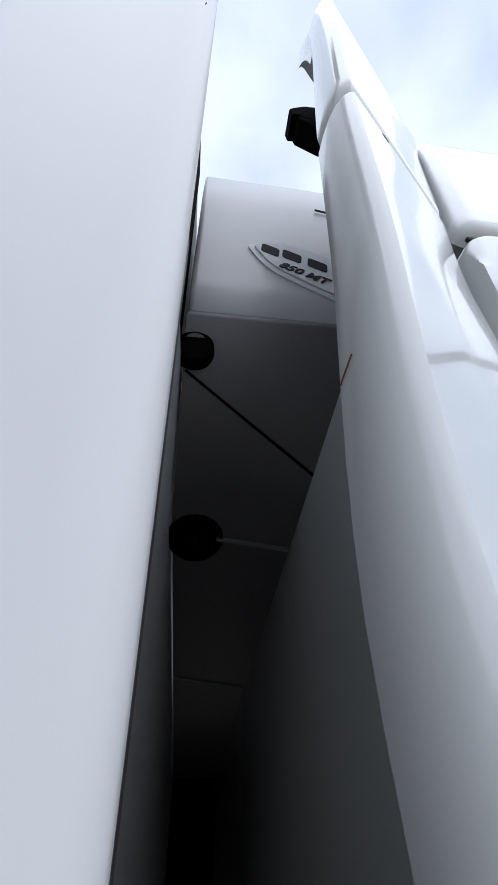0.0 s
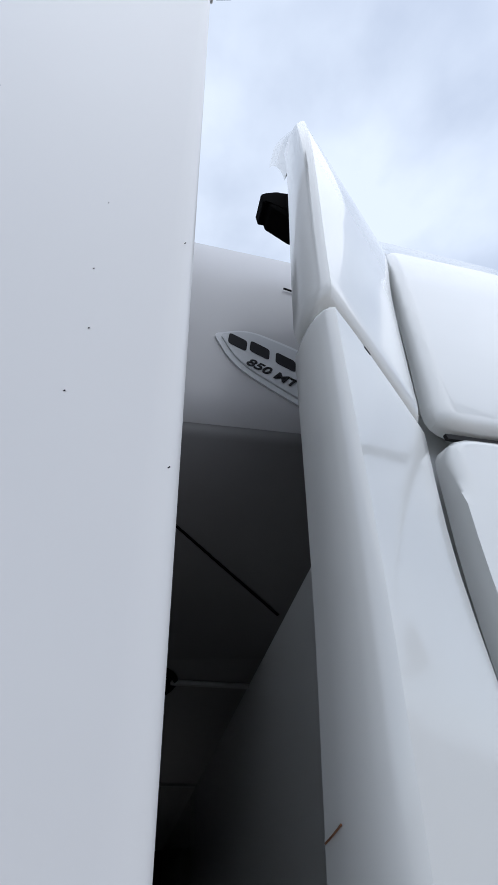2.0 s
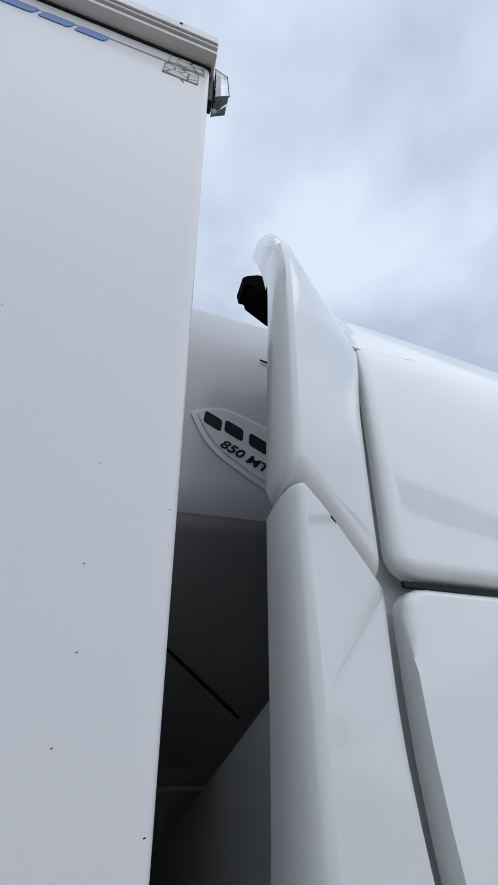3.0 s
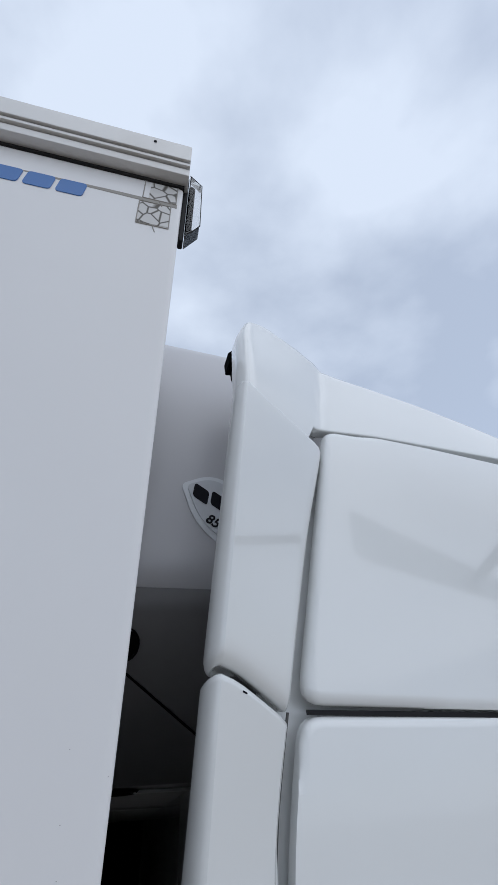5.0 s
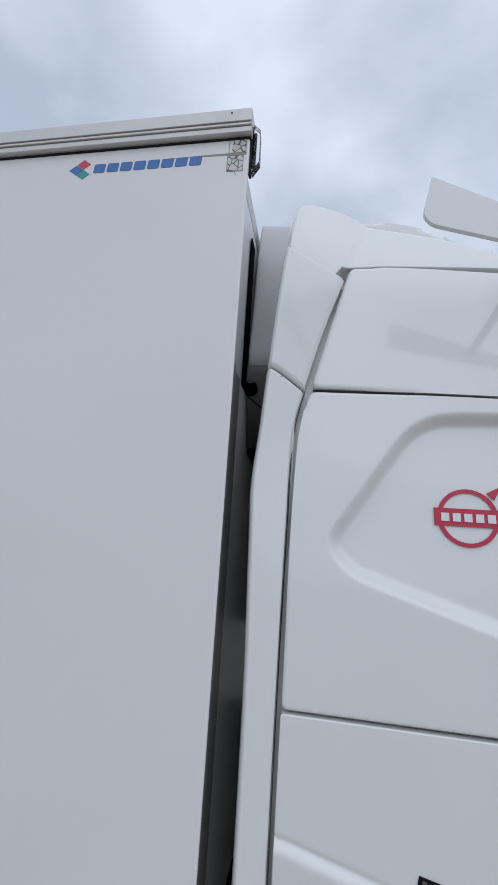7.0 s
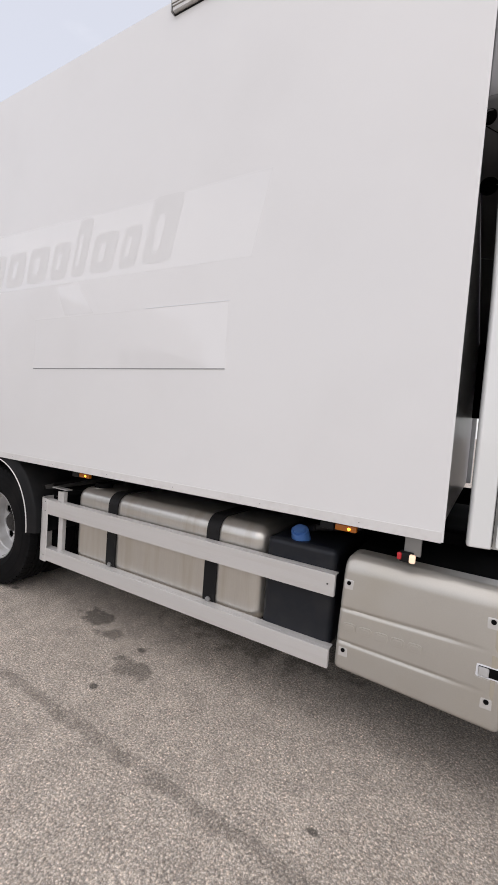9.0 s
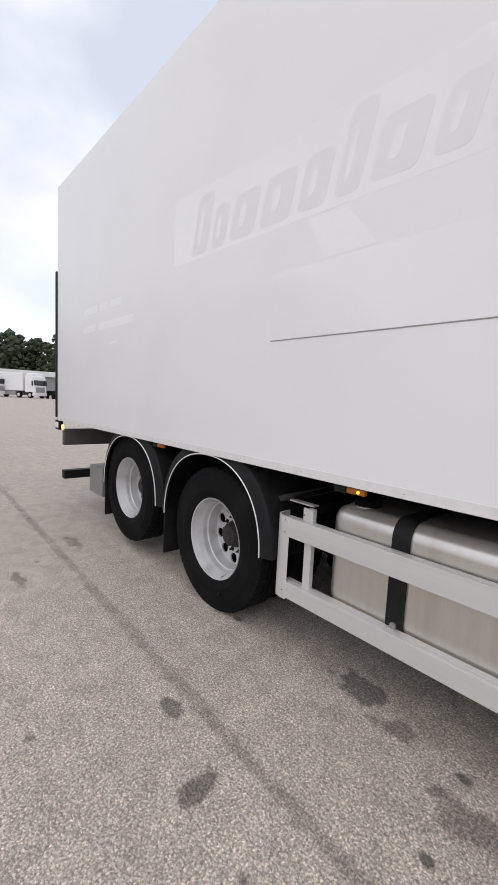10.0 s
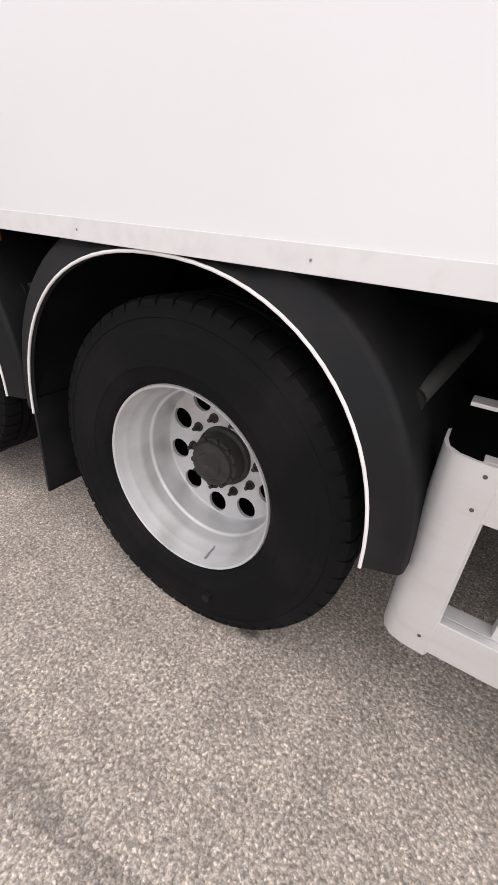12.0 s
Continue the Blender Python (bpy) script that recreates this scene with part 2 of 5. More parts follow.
def slab(outline, y_of, depth=0.03, bevel=0.012, seg=4, cuts_x=(), cuts_z=()):
    """A panel with a rounded rim: the outline in (x, z), its face pushed to y_of(x, z)."""
    bm = bmesh.new()
    vs = [bm.verts.new((p[0], 0, p[1])) for p in outline]
    f = bm.faces.new(vs)
    bmesh.ops.recalc_face_normals(bm, faces=[f])
    if f.normal.y > 0:
        f.normal_flip()
    rim = list(f.edges)
    ext = bmesh.ops.extrude_face_region(bm, geom=[f])
    back = [v for v in ext["geom"] if isinstance(v, bmesh.types.BMVert)]
    if f.is_valid:
        bm.faces.remove(f) if False else None
    for v in back:
        v.co.y -= depth
    front = [e for e in bm.edges if all(v in back for v in e.verts)]
    if bevel:
        bmesh.ops.bevel(bm, geom=front, offset=bevel, segments=seg, affect="EDGES", profile=0.5)
    for x in cuts_x:
        bmesh.ops.bisect_plane(bm, geom=bm.verts[:] + bm.edges[:] + bm.faces[:], plane_co=(x, 0, 0), plane_no=(1, 0, 0))
    for z in cuts_z:
        bmesh.ops.bisect_plane(bm, geom=bm.verts[:] + bm.edges[:] + bm.faces[:], plane_co=(0, 0, z), plane_no=(0, 0, 1))
    for v in bm.verts:
        v.co.y += depth + y_of(v.co.x, v.co.z)
    return bm


def spaced(a, b, step):
    n = max(1, int(round((b - a) / step)))
    return [a + (b - a) * (i + 0.5) / n for i in range(n)]


def flat_text(name, body, size, m, mat, parent, label="", depth=0.002, shear=0.0, bold=0.0):
    cu = bpy.data.curves.new(name, "FONT")
    cu.body, cu.size, cu.extrude, cu.shear, cu.offset = body, size, depth, shear, bold
    tmp = bpy.data.objects.new(name, cu)
    scene.collection.objects.link(tmp)
    me = bpy.data.meshes.new_from_object(tmp.evaluated_get(bpy.context.evaluated_depsgraph_get()))
    bpy.data.objects.remove(tmp)
    me.materials.clear()
    me.materials.append(mat)
    me.name = name
    ob = new(name, me)
    ob.parent = parent
    ob.matrix_parent_inverse = parent.matrix_world.inverted()
    ob.matrix_basis = m
    if label:
        tagged(ob, label)
    return ob


# ---- ground ----
def asphalt():
    m = material("worn_asphalt", (0.455, 0.410, 0.362), 0.85, vary=0.16, vary_scale=0.5, grain=0.0)
    n, l = m.node_tree.nodes, m.node_tree.links
    b = n["Principled BSDF"]
    src = b.inputs["Base Color"].links[0].from_socket
    geo = n.new("ShaderNodeNewGeometry")
    pos = geo.outputs["Position"]

    def mathn(op, a, c=None, d=None):
        k = n.new("ShaderNodeMath")
        k.operation = op
        for i, s in enumerate((a, c, d)):
            if s is None:
                continue
            if isinstance(s, (int, float)):
                k.inputs[i].default_value = s
            else:
                l.new(s, k.inputs[i])
        return k.outputs[0]

    def ramp(s, stops):
        r = n.new("ShaderNodeValToRGB")
        r.color_ramp.elements[0].position, r.color_ramp.elements[0].color = stops[0][0], (*[stops[0][1]] * 3, 1)
        r.color_ramp.elements[1].position, r.color_ramp.elements[1].color = stops[-1][0], (*[stops[-1][1]] * 3, 1)
        for p, v in stops[1:-1]:
            e = r.color_ramp.elements.new(p)
            e.color = (v, v, v, 1)
        l.new(s, r.inputs["Fac"])
        return r.outputs["Color"]

    def mixc(fac, a, c, mode="MIX"):
        k = n.new("ShaderNodeMixRGB")
        k.blend_type = mode
        for i, s in enumerate((fac, a, c)):
            if isinstance(s, (int, float)):
                k.inputs[i].default_value = s
            elif isinstance(s, tuple):
                k.inputs[i].default_value = s
            else:
                l.new(s, k.inputs[i])
        return k.outputs[0]

    # stones of two sizes
    vo, vo2, fn, mid = n.new("ShaderNodeTexVoronoi"), n.new("ShaderNodeTexVoronoi"), n.new("ShaderNodeTexNoise"), n.new("ShaderNodeTexNoise")
    vo.inputs["Scale"].default_value, vo2.inputs["Scale"].default_value = 165, 330
    fn.inputs["Scale"].default_value, fn.inputs["Detail"].default_value = 100, 4
    mid.inputs["Scale"].default_value, mid.inputs["Detail"].default_value = 7, 5
    for k in (fn, mid):
        l.new(pos, k.inputs["Vector"])
    shift = n.new("ShaderNodeVectorMath")
    shift.operation = "MULTIPLY_ADD"
    l.new(fn.outputs["Color"], shift.inputs[0])
    shift.inputs[1].default_value = (0.012, 0.012, 0.012)
    l.new(pos, shift.inputs[2])
    for k in (vo, vo2):
        l.new(shift.outputs["Vector"], k.inputs["Vector"])
    stone = n.new("ShaderNodeSeparateColor")
    l.new(vo.outputs["Color"], stone.inputs["Color"])
    tone = ramp(stone.outputs["Red"], [(0.0, 0.55), (0.3, 0.78), (0.7, 1.05), (1.0, 1.55)])
    c = mixc(0.85, src, tone, "MULTIPLY")
    warm = mixc(stone.outputs["Green"], (1.0, 1.0, 1.0, 1), (1.06, 0.98, 0.91, 1))
    c = mixc(0.8, c, warm, "MULTIPLY")
    grit = n.new("ShaderNodeSeparateColor")
    l.new(vo2.outputs["Color"], grit.inputs["Color"])
    c = mixc(0.4, c, ramp(grit.outputs["Red"], [(0.0, 0.55), (0.5, 0.95), (1.0, 1.6)]), "MULTIPLY")
    edge = ramp(vo.outputs["Distance"], [(0.35, 1.0), (0.8, 0.5)])
    c = mixc(0.45, c, edge, "MULTIPLY")
    c = mixc(0.75, c, ramp(fn.outputs["Fac"], [(0.34, 0.50), (0.5, 0.98), (0.66, 1.5)]), "MULTIPLY")
    c = mixc(0.5, c, ramp(mid.outputs["Fac"], [(0.3, 0.7), (0.7, 1.25)]), "MULTIPLY")
    # oil stains, two wide dark ovals under the truck, and a sealed crack
    wob = n.new("ShaderNodeTexNoise")
    wob.inputs["Scale"].default_value, wob.inputs["Detail"].default_value = 9, 4
    l.new(pos, wob.inputs["Vector"])
    sep = n.new("ShaderNodeSeparateXYZ")
    l.new(pos, sep.inputs[0])
    px, py = sep.outputs["X"], sep.outputs["Y"]
    wv = mathn("SUBTRACT", wob.outputs["Fac"], 0.5)
    for sx, sy, ra, rb, dark in GROUND_MARKS:
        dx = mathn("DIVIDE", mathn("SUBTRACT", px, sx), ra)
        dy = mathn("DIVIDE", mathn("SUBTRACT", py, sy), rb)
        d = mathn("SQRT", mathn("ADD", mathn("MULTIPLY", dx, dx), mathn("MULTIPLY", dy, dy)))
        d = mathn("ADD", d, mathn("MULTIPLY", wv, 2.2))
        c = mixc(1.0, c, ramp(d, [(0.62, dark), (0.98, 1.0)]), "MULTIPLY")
    spots = n.new("ShaderNodeTexVoronoi")
    spots.inputs["Scale"].default_value = 2.3
    warp = n.new("ShaderNodeVectorMath")
    warp.operation = "MULTIPLY_ADD"
    l.new(wob.outputs["Color"], warp.inputs[0])
    warp.inputs[1].default_value = (0.05, 0.05, 0.05)
    l.new(pos, warp.inputs[2])
    l.new(warp.outputs["Vector"], spots.inputs["Vector"])
    c = mixc(1.0, c, ramp(spots.outputs["Distance"], [(0.03, 0.5), (0.075, 1.0)]), "MULTIPLY")
    crack = mathn("ABSOLUTE", mathn("ADD", mathn("SUBTRACT", py, mathn("MULTIPLY_ADD", px, -0.02, -0.58)), mathn("MULTIPLY", wv, 0.09)))
    band = ramp(mathn("DIVIDE", crack, 0.10), [(0.24, 0.68), (0.46, 1.0)])
    along = ramp(wob.outputs["Fac"], [(0.3, 0.35), (0.55, 1.0)])
    c = mixc(along, c, mixc(1.0, c, band, "MULTIPLY"))
    l.new(c, b.inputs["Base Color"])
    hgt = mathn("ADD", mathn("MULTIPLY", vo.outputs["Distance"], -1.0), mathn("MULTIPLY", fn.outputs["Fac"], 0.6))
    bp = n.new("ShaderNodeBump")
    bp.inputs["Strength"].default_value, bp.inputs["Distance"].default_value = 0.45, 0.003
    l.new(hgt, bp.inputs["Height"])
    l.new(bp.outputs["Normal"], b.inputs["Normal"])
    return m


# x, y, half-widths, darkness; the last two are wide ovals under the truck
GROUND_MARKS = [(-2.73, -0.64, 0.085, 0.07, 0.42), (-2.32, -0.76, 0.06, 0.11, 0.42), (-2.26, 0.20, 0.19, 0.10, 0.45), (-2.0, 0.10, 0.12, 0.07, 0.55), (-1.58, -0.08, 0.16, 0.09, 0.5),
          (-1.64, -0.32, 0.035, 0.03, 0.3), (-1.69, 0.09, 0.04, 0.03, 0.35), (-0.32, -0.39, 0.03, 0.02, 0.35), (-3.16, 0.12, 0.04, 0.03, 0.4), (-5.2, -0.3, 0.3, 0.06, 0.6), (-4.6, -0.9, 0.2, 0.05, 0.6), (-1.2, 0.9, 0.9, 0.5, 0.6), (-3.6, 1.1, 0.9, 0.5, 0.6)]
bm = bmesh.new()
NX = [-400, -120, -60, -30, -15, -8, -4, 0, 4, 12, 60, 400]
vg = [[bm.verts.new((x, y, 0)) for y in (-400, -60, -15, -6, -3, 0, 3, 6, 20, 60, 400)] for x in NX]
for i in range(len(NX) - 1):
    for j in range(10):
        bm.faces.new((vg[i][j], vg[i + 1][j], vg[i + 1][j + 1], vg[i][j + 1]))
ground = tagged(part("ground", bm, asphalt(), smooth=0), "worn grey-brown asphalt yard with oil stains, wide dark ovals and a sealed crack", "ground", kind="structure")

# ---- the truck ----
truck = thing("box_truck", -2.5, 1.3, 0, "white rigid box truck with sleeper cab and raised tag axle", "truck")
BX, BZ0, BZ1, BY = -6.73, 1.095, 3.90, 2.60

# cargo box: shell with a recessed front wall
bm = bmesh.new()
add_box(bm, BX, -0.135, 0.0, BY, BZ0 + 0.004, BZ1)
cargo = part("cargo_box", bm, BOXW, truck, "glossy white laminate side walls and roof")
bm = bmesh.new()
turn = [(-0.135, 0.0), (-0.014, 0.0), (-0.0085, 0.0006), (-0.0052, 0.0022), (-0.0034, 0.005), (-0.0034, 0.009), (-0.0055, 0.015), (-0.010, 0.022), (-0.018, 0.029), (-0.033, 0.034), (-0.135, 0.034)]
lo = [bm.verts.new((x, y, BZ0)) for x, y in turn]
hi = [bm.verts.new((x, y, 3.817)) for x, y in turn]
for i in range(len(turn)):
    j = (i + 1) % len(turn)
    bm.faces.new((lo[i], lo[j], hi[j], hi[i]))
bm.faces.new(lo)
bm.faces.new(hi[::-1])
part("corner_post", bm, BOXW, cargo, "white rounded front corner profile")
part("far_corner_post", box_bm(-0.13, 0.0, BY - 0.05, BY, BZ0, 3.82, 0.012), BOXW, cargo)
# aluminium cap along the front of the roof edge
for z0, z1, y0 in ((3.818, 3.838, -0.024), (3.841, 3.850, -0.029), (3.853, 3.902, -0.033)):
    part("cap_rib", box_bm(-1.652, 0.004, y0, 0.06, z0, z1, 0.002), ALU, cargo, "aluminium roof edge profile")
part("roof_cap", box_bm(-0.12, -0.058, 0.062, BY, 3.822, 3.904, 0.004), ALU, cargo)
part("cap_end", box_bm(-1.66, -1.653, -0.030, 0.05, 3.812, 3.90, 0.001), GREYP, cargo)
part("bottom_rail", box_bm(BX, -0.012, -0.0025, 0.05, BZ0 - 0.004, BZ0 + 0.042, 0.001), RAILW, cargo, "white bottom rail with chipped edge")
part("side_strip", box_bm(-2.863, -1.138, -0.0022, 0.001, 1.7965, 1.8015, 0.0005), GREYP, cargo, "thin dark panel joint")
part("side_strip", box_bm(-1.75, -1.138, -0.0018, 0.001, 2.160, 2.165, 0.0005), LABELW, cargo, "thin pale panel joint")
for i in range(12):
    x = -6.4 + i * 0.55 + random.uniform(-0.05, 0.05)
    part("rivet", rod_bm((x, -0.004, BZ0 + 0.018), (x, 0.0, BZ0 + 0.018), 0.0026, 8), GREYP, cargo)
# floor coloured near-black for the deep shade below the box
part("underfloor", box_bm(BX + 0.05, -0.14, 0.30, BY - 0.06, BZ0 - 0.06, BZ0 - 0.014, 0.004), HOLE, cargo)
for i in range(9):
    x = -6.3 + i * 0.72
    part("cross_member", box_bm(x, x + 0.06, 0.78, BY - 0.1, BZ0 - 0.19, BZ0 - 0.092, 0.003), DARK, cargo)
# maker's mark: a diamond and a row of plain blocks
LX = -0.677
for ax, az, mat in ((0.0, 0.021, LOGORED), (-0.029, 0.0, LOGOBLUE), (0.0, -0.021, LOGOGREEN)):
    cx, cz = LX + 0.058 + ax, 3.737 + az
    bm = slab([Vector((cx - 0.027, cz)), Vector((cx, cz - 0.020)), Vector((cx + 0.027, cz)), Vector((cx, cz + 0.020))], lambda x, z: -0.0015, 0.002, 0)
    part("mark_diamond", bm, mat, cargo)
for i in range(8):
    x0 = LX + 0.098 + i * 0.0518
    bm = slab(rounded([(x0, 3.719), (x0 + 0.044, 3.719), (x0 + 0.048, 3.755), (x0 + 0.004, 3.755)], 0.007), lambda x, z: -0.0015, 0.002, 0)
    part("mark_block", bm, LOGOBLUE, cargo)
# torn adhesive squares at the front upper corner
for z0, z1, x0, x1 in ((3.757, 3.808, -0.064, -0.014), (3.685, 3.745, -0.078, -0.022)):
    part("glue_residue", slab(rounded([(x0, z0), (x1, z0 + 0.002), (x1 + 0.001, z1), (x0 + 0.002, z1 - 0.001)], 0.002), lambda x, z: -0.0008, 0.0008, 0), GLUE, cargo, "brown outlines of a torn adhesive square")
for z0, z1, x0, x1 in ((3.757, 3.816, -0.074, -0.014), (3.683, 3.747, -0.078, -0.022)):
    bm = bmesh.new()
    for p, q in (((x0, z0), (x1, z0)), ((x1, z0), (x1, z1)), ((x1, z1), (x0, z1)), ((x0, z1), (x0, z0)), (((x0 + x1) / 2, z0), ((x0 + x1) / 2 + 0.006, z0 - 0.016))):
        add_rod(bm, (p[0], -0.0006, p[1]), (q[0], -0.0006, q[1]), 0.0010, 6)
    part("glue_outline", bm, GLUELINE, cargo, "grimy outline of a removed sticker")
part("tape_edge", slab([Vector(p) for p in ((-0.30, 3.7530), (-0.012, 3.747), (-0.012, 3.757), (-0.12, 3.7575), (-0.30, 3.7545))], lambda x, z: -0.0006, 0.0006, 0), GLUELINE, cargo, "grimy tape edge")
part("cap_rivet", rod_bm((-0.066, -0.0345, 3.886), (-0.066, -0.032, 3.886), 0.003, 8), INK, cargo)
# black strip that paints the shadow line of the cap's overhang
part("cap_shade_line", box_bm(-1.652, -0.002, -0.004, 0.02, 3.809, 3.8165, 0.001), BLACK, cargo, "black strip for the shade line below the roof profile")
# marker lamp on the front corner
lamp = part("marker_lamp", box_bm(-0.004, 0.006, 0.010, 0.030, 3.675, 3.872, 0.003), BLACK, cargo, "black corner marker lamp")
part("lamp_body", box_bm(0.0065, 0.019, 0.012, 0.028, 3.70, 3.845, 0.006), BLACK, lamp)
bm = slab(rounded([(0.007, 3.682), (0.033, 3.722), (0.031, 3.846), (0.007, 3.872)], 0.004), lambda x, z: 0.006, 0.028, 0.002, 2)
part("lamp_cover", bm, CLEAR, lamp, "clear plastic lamp cover")
bm = bmesh.new()
rim = [(0.007, 3.681), (0.0335, 3.721), (0.0315, 3.847), (0.007, 3.873)]
for p, q in zip(rim, rim[1:]):
    add_rod(bm, (p[0], 0.0065, p[1]), (q[0], 0.0065, q[1]), 0.0008, 6)
part("cover_edge", bm, BLACK, lamp)
# grey front wall profiles and black gasket
part("front_wall", box_bm(-0.13, -0.055, 0.036, BY - 0.06, 3.03, 3.80, 0.002), BOXW, cargo, "white front wall")
part("front_wall", box_bm(-0.130, -0.038, 0.036, BY - 0.06, BZ0, 3.026, 0.002), BOXW, cargo, "white lower front wall in shade")
for y0, y1, x1 in ((0.036, 0.098, -0.016), (0.104, 0.235, -0.026), (0.238, 0.262, -0.0335)):
    part("front_profile", box_bm(-0.036, x1, y0, y1, BZ0, 3.02, 0.003), GREYP, cargo, "grey aluminium front profile")
# old decal film still glossy on the weathered laminate, and the duller letters on it as plain slanted blocks
def film(points, label, mat=None, lift=0.0003):
    return part("decal_film", slab([Vector(p) for p in points], lambda x, z: -lift, 0.0002, 0), mat or FILM, cargo, label)


film([(-2.863, 1.803), (-1.138, 1.803), (-1.138, 2.158), (-2.863, 2.158)], "glossy clear film panel")
film([(-2.52, 2.168), (-2.22, 2.168), (-2.40, 2.378), (-2.63, 2.380)], "glossy clear film strip")
film([(-3.94, 2.405), (-1.02, 2.375), (-0.93, 2.80), (-1.9, 2.80), (-3.2, 2.83), (-3.94, 2.86)], "glossy clear film band with dull lettering")
gx = -3.70
for w, h in ((0.17, 0.37), (0.14, 0.25), (0.22, 0.25), (0.23, 0.25), (0.18, 0.25), (0.14, 0.37), (0.22, 0.25), (0.15, 0.25), (0.23, 0.38)):
    sl = 0.06 * h / 0.25
    bm = slab(rounded([(gx, 2.43), (gx + w, 2.425), (gx + w + sl, 2.425 + h), (gx + sl, 2.43 + h)], 0.045), lambda x, z: -0.0008, 0.0003, 0)
    part("faded_letter", bm, GHOST, cargo, "faint ghost of a removed letter decal")
    bm = slab(rounded([(gx + w * 0.36, 2.49), (gx + w * 0.62, 2.49), (gx + w * 0.62 + sl * 0.5, 2.43 + h * 0.72), (gx + w * 0.36 + sl * 0.5, 2.43 + h * 0.72)], 0.03), lambda x, z: -0.0012, 0.0003, 0)
    part("letter_gap", bm, FILM, cargo)
    gx += w + 0.055
# short white lettering towards the tail, as plain bars
for z0, h, words in ((2.275, 0.07, ((-5.80, 0.36), (-5.36, 0.16), (-5.10, 0.25))), (2.09, 0.07, ((-5.82, 0.34), (-5.40, 0.80))), (1.935, 0.025, ((-5.12, 0.18),))):
    for x, w in words:
        bm = slab(rounded([(x, z0), (x + w, z0), (x + w + h * 0.2, z0 + h), (x + h * 0.2, z0 + h)], 0.012), lambda x, z: -0.0008, 0.0003, 0)
        part("lettering_bar", bm, VINYL, cargo, "white lettering as a plain bar")
# grit specks on the laminate near the front corner
for x, z in ((-0.118, 3.044), (-0.042, 2.890), (-0.038, 2.856), (-0.008, 2.920), (-0.040, 2.827), (-0.044, 2.941), (-0.007, 2.803)):
    part("speck", rod_bm((x, 0.0002, z), (x + 0.0006, -0.0003, z + 0.0002), 0.0002, 6), INK, cargo)
# tail: black tail lift plate edge, lamps
part("tail_lift", box_bm(BX - 0.07, BX - 0.012, -0.014, BY + 0.01, 1.13, 2.93, 0.008), BLACK, cargo, "folded black tail lift platform")
part("rear_frame", box_bm(BX - 0.010, BX + 0.04, -0.002, BY + 0.002, BZ0 + 0.02, BZ1 + 0.003, 0.004), BOXW, cargo)


# ---- cab ----
def lerp(z, table):
    if z <= table[0][0]:
        return table[0][1]
    for (a, p), (b, q) in zip(table, table[1:]):
        if z <= b:
            return p + (q - p) * (z - a) / (b - a)
    return table[-1][1]


def glide(z, table):
    """A smooth curve through the table's values."""
    if z <= table[0][0] or z >= table[-1][0]:
        return lerp(z, table)
    i = max(k for k in range(len(table) - 1) if table[k][0] <= z)

    def slope(k):
        a, b = table[max(0, k - 1)], table[min(len(table) - 1, k + 1)]
        return (b[1] - a[1]) / (b[0] - a[0])

    (z0, p), (z1, q) = table[i], table[i + 1]
    w = z1 - z0
    t = (z - z0) / w
    return p * (2 * t ** 3 - 3 * t * t + 1) + slope(i) * w * (t ** 3 - 2 * t * t + t) + q * (3 * t * t - 2 * t ** 3) + slope(i + 1) * w * (t ** 3 - t * t)


def seam_x(z):
    return glide(z, [(1.0, 0.165), (2.0, 0.169), (2.5, 0.175), (2.8, 0.182), (2.95, 0.212), (3.2, 0.276), (3.42, 0.345), (3.75, 0.43)])


def ridge_x(z):
    return glide(z, [(1.0, 0.092), (2.0, 0.092), (2.5, 0.080), (2.62, 0.077), (2.8, 0.092), (3.0, 0.106), (3.45, 0.144), (3.75, 0.174)])


def side_y(x, z):
    """The cab's side: upright below, leaning in above, and flaring out to a ridge behind the seam."""
    y = glide(z, [(1.0, 0.052), (2.0, 0.062), (2.5, 0.088), (2.8, 0.119), (2.96, 0.142), (3.2, 0.188), (3.43, 0.24), (3.75, 0.36)])
    ridge = glide(z, [(1.0, 0.04), (2.0, 0.045), (2.7, 0.058), (3.0, 0.069), (3.45, 0.09), (3.75, 0.205)])
    k = min(1, max(0, (x - ridge_x(z)) / (seam_x(z) - ridge_x(z))))
    return ridge + (y - ridge) * k


